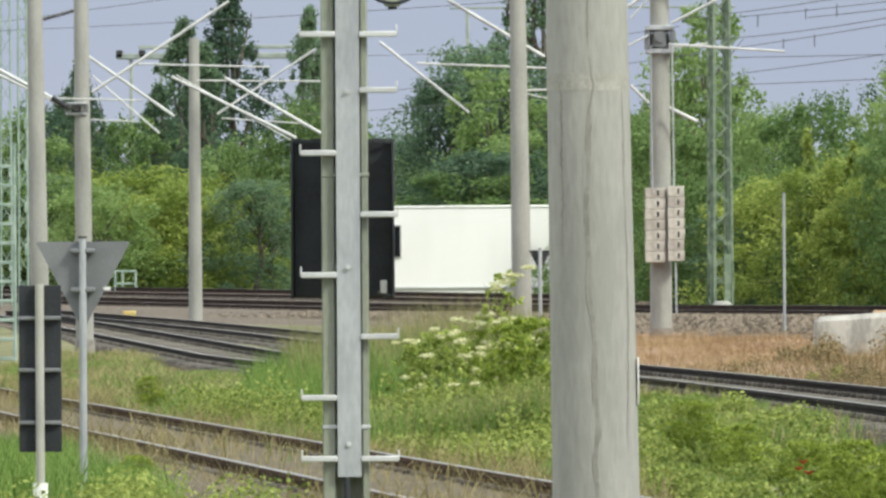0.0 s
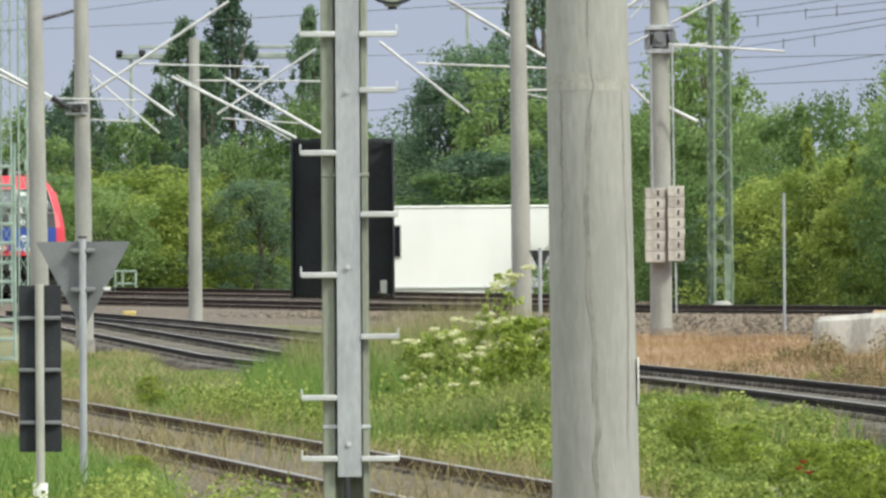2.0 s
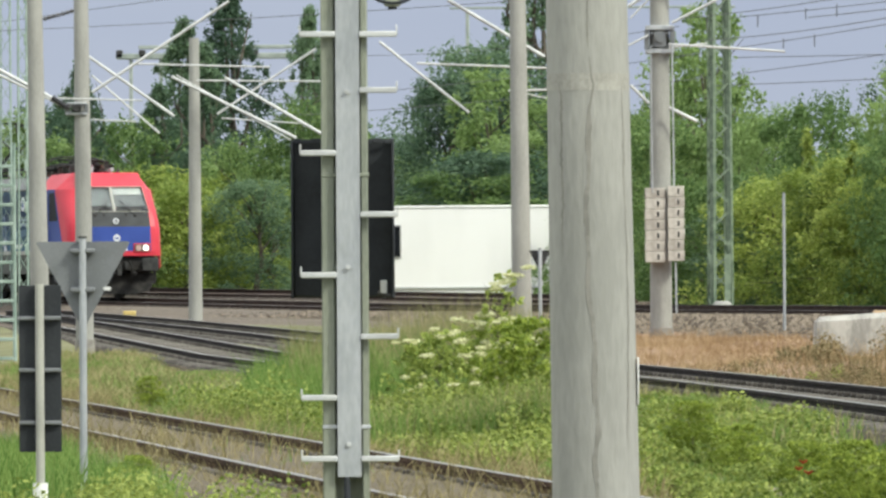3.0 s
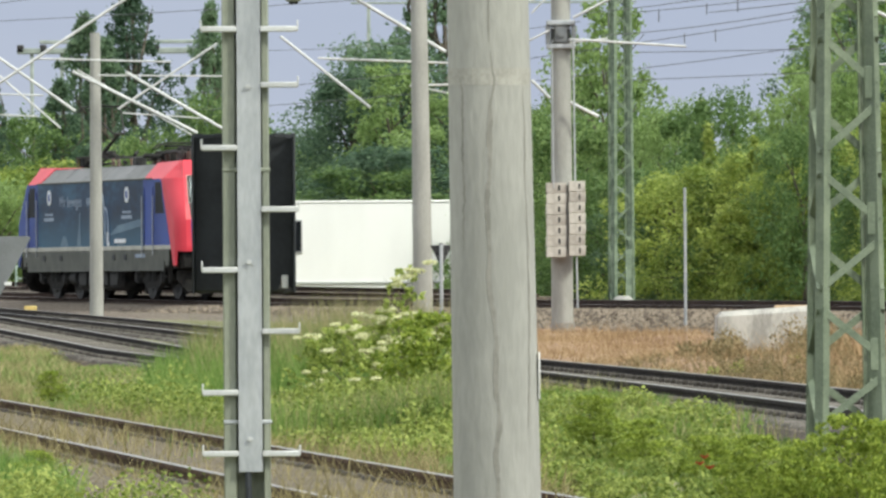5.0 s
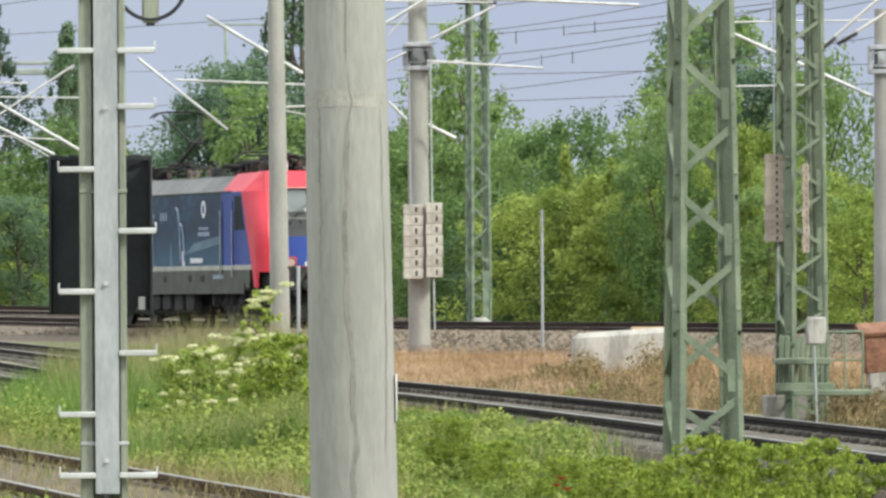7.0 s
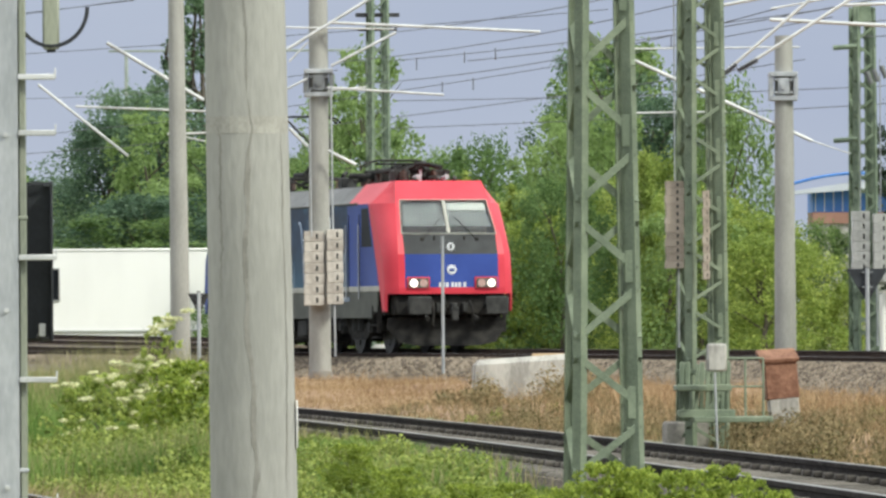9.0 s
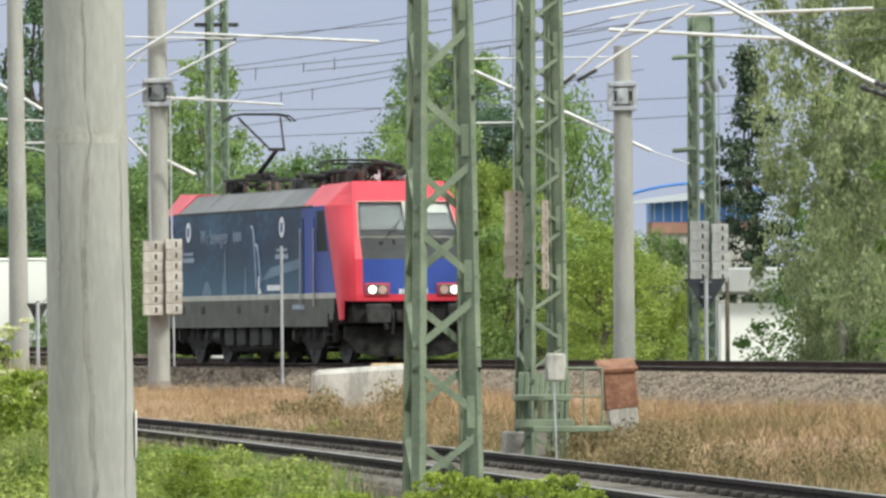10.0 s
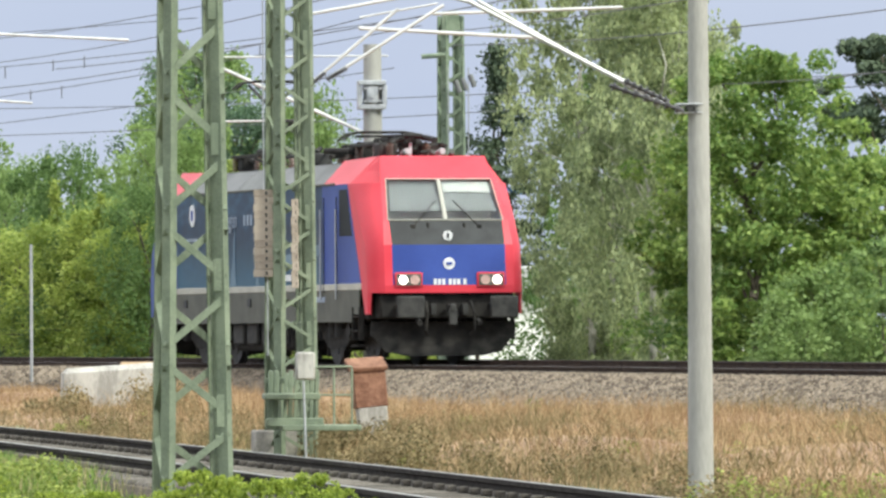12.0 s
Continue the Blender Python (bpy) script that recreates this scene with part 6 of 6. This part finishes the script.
    for sgn in (-1, 1):
        st = Shape()
        for z in (0.35, 0.62, 0.88):
            st.box((a * 7.75, sgn * 1.40, z), (0.45, 0.18, 0.03))
        st.box((a * 7.98, sgn * 1.42, 0.75), (0.03, 0.1, 0.6)).box((a * 7.52, sgn * 1.42, 0.75), (0.03, 0.1, 0.6))
        st.make("step", UNDER, cab)

# middle body
for sgn in (-1, 1):
    s = Shape()
    plate(s, [(-6.2, sgn * HW, 1.48), (5.3, sgn * HW, 1.48), (5.3, sgn * HW, 3.30), (-6.2, sgn * HW, 3.30)], (0, -sgn, 0))
    s.make("side_wall", MURAL, loco, "dark blue printed side wall", smooth=False)
    Shape().box((0, sgn * (HW - 0.02), 1.42), (16.2, 0.06, 0.12), ch=0.01).make("waist_stripe", BEIGE, loco, "pale waist stripe")
    s = Shape()
    plate(s, [(-7.9, sgn * HW, 0.92), (7.9, sgn * HW, 0.92), (7.95, sgn * HW, 1.36), (-7.95, sgn * HW, 1.36)], (0, -sgn, 0))
    plate(s, [(-7.4, sgn * HW, 0.78), (7.4, sgn * HW, 0.78), (7.4, sgn * HW, 0.92), (-7.4, sgn * HW, 0.92)], (0, -sgn, 0))
    s.make("skirt", SKIRT, loco, "grey lower skirt", smooth=False)
    glowing = Shape()
    plate(glowing, [(1.75, sgn * (HW + 0.005), 1.78), (5.1, sgn * (HW + 0.005), 2.02), (5.1, sgn * (HW + 0.005), 2.22), (2.6, sgn * (HW + 0.005), 2.05)], (0, -sgn, 0), 0.008)
    glowing.make("printed_wave", MURAL_LIGHT, loco, "lighter blue printed wave", smooth=False)
    for xx, w, h in ((-1.55, 0.5, 0.55), (-1.5, 0.3, 0.95), (-1.45, 0.12, 1.25), (-3.2, 0.9, 0.3), (0.35, 0.25, 0.6)):
        Shape().loft([[Vector((xx + x * w, sgn * (HW + y), 1.49 + z * h)) for x, z in ((-0.5, 0), (0.5, 0), (0.36, 0.5), (0.12, 1), (-0.12, 1), (-0.36, 0.5))] for y in (0.004, 0.006 + 0.002 * h)]).make("printed_tower", MURAL_LIGHT, loco, "hazy printed tower", smooth=False)
    for xx, top in ((0.95, 2.95), (1.32, 2.55)):
        Shape().path([Vector((xx + 0.42 * f, sgn * (HW + 0.012), 1.6 + (top - 1.6) * (1 - f ** 3))) for f in (1, 0.98, 0.93, 0.85, 0.7, 0.5, 0.3, 0.1, -0.1)], 0.035, 6).make("printed_lamp", PRINT_DIM, loco, "pale printed curved lamp post")
    Shape().box((1.62, sgn * (HW + 0.012), 1.68), (0.26, 0.01, 0.38)).make("printed_house", PRINT, loco, "small white printed house", smooth=False)
    face = bpy.data.curves.new("lettering", "FONT")
    face.body, face.size, face.extrude = "Wir bewegen", 0.46, 0.004
    shape_of = bpy.data.objects.new("lettering", face)
    tx = new("lettering", bpy.data.meshes.new_from_object(shape_of))
    bpy.data.objects.remove(shape_of)
    tx.data.materials.clear()
    tx.data.materials.append(PRINT_DIM)
    tx.parent = loco
    tx.matrix_basis = Matrix(((sgn * -1.0, 0, 0, -3.75 if sgn < 0 else 0.1), (0, 0, sgn * 1.0, sgn * (HW + 0.012)), (0, 1.0, 0, 2.62), (0, 0, 0, 1)))
    tagged(tx, "pale printed lettering")
    for k in range(3):
        Shape().box((-0.62 + 0.26 * k if sgn < 0 else -3.0 - 0.26 * k, sgn * (HW + 0.012), 2.75), (0.15, 0.008, 0.2)).make("lettering_bar", PRINT_DIM, loco, smooth=False)
    for xx in (-4.9, 3.6):
        em = Shape().tube((xx, sgn * (HW + 0.002), 2.9), (xx, sgn * (HW + 0.014), 2.9), 0.22, n=24)
        em.make("side_emblem", PRINT, loco, "round white side emblem")
        Shape().box((xx, sgn * (HW + 0.016), 2.9), (0.18, 0.008, 0.2)).make("emblem_mark", BLUE, loco)
        Shape().box((xx, sgn * (HW + 0.012), 2.42), (0.9, 0.008, 0.06)).make("caption_bar", PRINT_DIM, loco)
        Shape().box((xx, sgn * (HW + 0.012), 2.28), (1.1, 0.008, 0.10)).make("caption_bar", PRINT_DIM, loco)
    Shape().box((2.9, sgn * (HW + 0.012), 1.62), (1.2, 0.008, 0.12)).make("caption_bar", PRINT, loco)
    Shape().box((5.0, sgn * (HW + 0.012), 1.20), (1.0, 0.008, 0.10)).make("caption_bar", PRINT_DIM, loco)
    for xx in (-5.5, -3.6, -0.3, 2.2, 3.4):
        Shape().box((xx, sgn * (HW + 0.01), 1.17), (0.28, 0.02, 0.16), ch=0.005).make("hatch", BAND, loco)
    # roof slopes in segments
    segs = [-5.95, -3.5, -1.4, 0.9, 3.1, 5.3]
    for k, (xa, xb) in enumerate(zip(segs, segs[1:])):
        s = Shape()
        plate(s, [(xa + 0.02, sgn * HW, 3.30), (xb - 0.02, sgn * HW, 3.30), (xb - 0.02, sgn * 0.99, 3.72), (xa + 0.02, sgn * 0.99, 3.72)], (0, -sgn, -1))
        s.make("roof_panel", LOCO_ROOF_PALE if k in (1, 3) else LOCO_ROOF, loco, smooth=False)
    Shape().box((0, sgn * (HW + 0.01), 3.31), (12.5, 0.04, 0.04), ch=0.01).make("rain_gutter", SKIRT, loco)
Shape().box((-0.35, 0, 3.70), (11.3, 2.0, 0.05)).make("roof_top", LOCO_ROOF, loco)
# unseen dark core, added so the hollow body can't be seen through
Shape().box((0, 0, 2.05), (13.4, 2.7, 2.2)).make("machine_room", UNDER, loco)
Shape().box((0, 0, 0.95), (16.4, 2.7, 0.22)).make("underframe", UNDER, loco)
Shape().box((0, 0, 0.56), (4.6, 2.5, 0.62), ch=0.08).make("transformer_tank", UNDER, loco)
for sgn in (-1, 1):
    for xx in (-1.7, -0.6, 0.6, 1.7):
        Shape().box((xx, sgn * 1.28, 0.58), (0.8, 0.1, 0.42), ch=0.03).make("tank_cover", BUFFER, loco)
    Shape().tube((-3.1, sgn * 1.15, 0.6), (-2.5, sgn * 1.15, 0.6), 0.2, n=14).make("air_tank", BUFFER, loco)

# bogies with wheelsets
wheelsets = []
for bx in (-5.22, 5.22):
    bog = new("bogie")
    bog.parent = loco
    bog.location = (bx, 0, 0)
    for sgn in (-1, 1):
        Shape().loft([[Vector((x, sgn * (1.02 + t), z)) for x, z in ((-1.95, 0.50), (-1.0, 0.48), (-0.6, 0.30), (0.6, 0.30), (1.0, 0.48), (1.95, 0.50), (1.95, 0.72), (1.0, 0.80), (0.6, 0.66), (-0.6, 0.66), (-1.0, 0.80), (-1.95, 0.72))] for t in (0, 0.14)]).make("side_frame", UNDER, bog, smooth=False)
        for xx in (-1.3, 1.3):
            Shape().box((xx, sgn * 1.16, 0.62), (0.42, 0.18, 0.36), ch=0.05).tube((xx, sgn * 1.2, 0.62), (xx, sgn * 1.29, 0.62), 0.13, n=14).make("axle_box", BUFFER, bog)
            for o in (-0.32, 0.32):
                Shape().tube((xx + o, sgn * 1.12, 0.60), (xx + o, sgn * 1.12, 0.86), 0.10, n=10).make("coil_spring", UNDER, bog)
        for xx in (-0.25, 0.25):
            Shape().tube((xx, sgn * 1.12, 0.5), (xx, sgn * 1.12, 0.9), 0.14, n=12).make("secondary_spring", BUFFER, bog)
        for xx in (-2.05, 2.05):
            Shape().box((xx, sgn * 0.76, 0.34), (0.12, 0.1, 0.4), ch=0.02).make("sand_pipe", UNDER, bog)
    Shape().box((0, 0, 0.6), (2.0, 1.9, 0.3), ch=0.05).make("cross_beam", UNDER, bog)
    for xx in (-1.3, 1.3):
        ws = Shape().tube((0, -1.0, 0), (0, 1.0, 0), 0.09, n=12)
        for sgn in (-1, 1):
            ws.tube((0, sgn * 0.685, 0), (0, sgn * 0.72, 0), 0.655, n=36).tube((0, sgn * 0.72, 0), (0, sgn * 0.82, 0), 0.625, n=36).tube((0, sgn * 0.82, 0), (0, sgn * 0.86, 0), 0.2, n=16)
            for k in range(6):
                ang = k * math.pi / 3
                ws.box((0.4 * math.cos(ang), sgn * 0.83, 0.4 * math.sin(ang)), (0.1, 0.03, 0.1), ch=0.01)
        ob = ws.make("wheelset", DARK_STEEL, bog)
        wheelsets.append((ob, xx))

# roof gear: one folded and one raised pantograph, insulators and bus bars
def post_insulator(par, x, y, z, h=0.28):
    s = Shape()
    for k in range(4):
        s.tube((x, y, z + h * k / 4), (x, y, z + h * (k + 0.8) / 4), 0.07, 0.045, 10)
    s.make("insulator", BROWN_CERAMIC, par, "brown ribbed insulator")


for px, up in ((5.1, False), (-3.9, True)):
    pan = new("pantograph")
    pan.parent = loco
    pan.location = (px, 0, 3.78)
    pan["label"] = "raised single-arm pantograph" if up else "folded pantograph"
    for x in (-0.9, 0.9):
        for y in (-0.6, 0.6):
            post_insulator(pan, x, y, 0, 0.24)
    fr = Shape()
    for y in (-0.6, 0.6):
        fr.beam((-1.1, y, 0.27), (1.1, y, 0.27), 0.07, 0.06)
    for x in (-0.9, 0.0, 0.9):
        fr.beam((x, -0.6, 0.27), (x, 0.6, 0.27), 0.07, 0.06)
    fr.make("base_frame", GEAR, pan)
    if up:
        knee, head = Vector((1.35, 0, 0.92)), Vector((-0.25, 0, 1.72))
    else:
        knee, head = Vector((1.25, 0, 0.42)), Vector((-1.0, 0, 0.52))
    Shape().tube((-0.75, 0, 0.3), knee, 0.06, 0.05, 10).make("lower_arm", GEAR, pan)
    ua = Shape()
    for y in (-0.32, 0.32):
        ua.tube(knee + Vector((0, y * 0.5, 0)), head + Vector((0, y * 1.5, -0.06)), 0.026, n=6)
    ua.tube(knee + Vector((0, -0.18, 0)), knee + Vector((0, 0.18, 0)), 0.04, n=8)
    ua.make("upper_arm", GEAR, pan)
    hd = Shape()
    for x in (-0.18, 0.18):
        hd.path([head + Vector((x, y, z)) for y, z in ((-0.78, -0.14), (-0.64, -0.02), (-0.4, 0.02), (0.4, 0.02), (0.64, -0.02), (0.78, -0.14))], 0.024)
    for y in (-0.48, 0.48):
        hd.tube(head + Vector((-0.18, y, 0)), head + Vector((0.18, y, 0)), 0.02, n=6)
    hd.make("collector_head", GEAR, pan)
    Shape().box((-0.5, 0.25, 0.38), (0.5, 0.22, 0.18), ch=0.03).tube((-0.4, -0.25, 0.36), (0.6, -0.25, 0.36), 0.06, n=10).tube((-0.2, 0.0, 0.36), (0.5, 0.0, 0.4), 0.04, n=8).make("drive", GEAR, pan)
gear = random.Random(4)
for k in range(26):
    x = gear.uniform(3.6, 6.9) if k < 17 else gear.uniform(-5.2, -2.6)
    y, z = gear.uniform(-0.7, 0.7), gear.uniform(3.86, 4.12)
    Shape().tube((x, y, z), (x + gear.uniform(-0.9, 0.9), y + gear.uniform(-0.5, 0.5), z + gear.uniform(-0.06, 0.12)), gear.uniform(0.03, 0.065), n=8).make("roof_conduit", GEAR, loco)
for x, y in ((5.9, 0.45), (4.2, -0.4), (6.3, -0.5), (4.9, 0.5), (-4.6, -0.4)):
    Shape().box((x, y, 3.92), (0.5, 0.34, 0.3), ch=0.04).make("roof_housing", GEAR, loco)
for k in range(9):
    x = -2.6 + k * 0.72
    y = gear.choice((-0.55, -0.2, 0.25, 0.55))
    post_insulator(loco, x, y, 3.72, 0.26)
bus = Shape().path([Vector((x, 0.3 + 0.12 * math.sin(x * 2), 4.02)) for x in np.linspace(-3, 4, 14)], 0.022).path([Vector((x, -0.45, 3.98)) for x in np.linspace(-2.4, 3.6, 5)], 0.02)
bus.make("bus_bar", BUFFER, loco)
for x, y in ((2.9, -0.3), (2.6, 0.45), (-2.2, 0.5), (1.5, -0.5)):
    Shape().box((x, y, 3.86), (0.42, 0.3, 0.24), ch=0.03).make("roof_box", BUFFER, loco)
for x, y in ((6.9, -0.35), (6.9, 0.55), (7.2, 0.1), (-6.9, 0.3)):
    Shape().tube((x, y, 3.79), (x + 0.22, y, 3.88), 0.045, n=8).make("horn", DARK_STEEL, loco)
Shape().tube((6.2, 0.0, 3.8), (6.2, 0.0, 4.1), 0.03, n=8).make("aerial", PRINT, loco)


# ---- movement ----
SPEED = 11.3     # metres a second, for the wheels


def front_y(t):   # how far ahead the front is at t seconds
    return 270.990 - 6.32454 * t - 1.13137 * t ** 2 + 0.113182 * t ** 3 - 0.00387360 * t ** 4 + 0.4 * math.exp(-((t - 10.3) / 0.4) ** 2)


# insulators and bus bars on the front roof
rng = random.Random(17)
for x, y in ((3.2, -0.5), (3.9, 0.45), (4.6, -0.55), (5.2, 0.5), (5.7, -0.4), (6.2, 0.3), (6.6, -0.5)):
    s = Shape().tube((x, y, 3.74), (x, y, 4.06), 0.045, n=8)
    for k in range(5):
        s.tube((x, y, 3.80 + 0.05 * k), (x, y, 3.822 + 0.05 * k), 0.085, 0.07, 10)
    s.make("roof_insulator", BROWN_CERAMIC, loco, "ribbed brown roof insulator")
for pts in (((3.2, -0.5, 4.06), (3.9, -0.1, 4.14), (4.6, -0.55, 4.06), (5.7, -0.4, 4.08)), ((3.9, 0.45, 4.06), (4.6, 0.5, 4.12), (5.2, 0.5, 4.06), (6.2, 0.3, 4.07)), ((5.7, -0.4, 4.06), (6.1, -0.1, 4.16), (6.6, -0.5, 4.06))):
    Shape().path([Vector(p) for p in pts], 0.028, 6).make("bus_bar", GEAR, loco, "bent dark bus bar")
for x, y in ((6.95, 0.35), (6.9, -0.3)):
    Shape().tube((x - 0.18, y, 3.88), (x + 0.22, y, 3.90), 0.035, 0.06, 10).tube((x, y, 3.77), (x, y, 3.88), 0.025, n=6).make("horn", GALV, loco, "pale signal horn")


def motions():
    step = 0.05
    ys_, arc = [345.0], [0.0]
    while ys_[-1] > 90:
        y = ys_[-1] - step
        arc.append(arc[-1] + math.hypot(step, far_x(y) - far_x(y + step)))
        ys_.append(y)

    def along(s):
        y = float(np.interp(s, arc, ys_))
        return Vector((far_x(y), y, 1.054 + settle(y)))

    rows = []
    for k in range(49):
        t = k * 0.25
        s = float(np.interp(-front_y(t), [-y for y in ys_], arc)) - 8.8
        a, c = along(s + 5.22), along(s - 5.22)
        rows.append((t, pose(*((a + c) / 2), 0, 0, math.degrees(math.atan2(a.y - c.y, a.x - c.x)))))
    walk(loco, rows)
    for ob, x in wheelsets:
        walk(ob, [(k / 15, pose(x, 0, 0.625, 0, math.degrees(SPEED * k / 15 / 0.625), 0)) for k in range(181)])


motions()
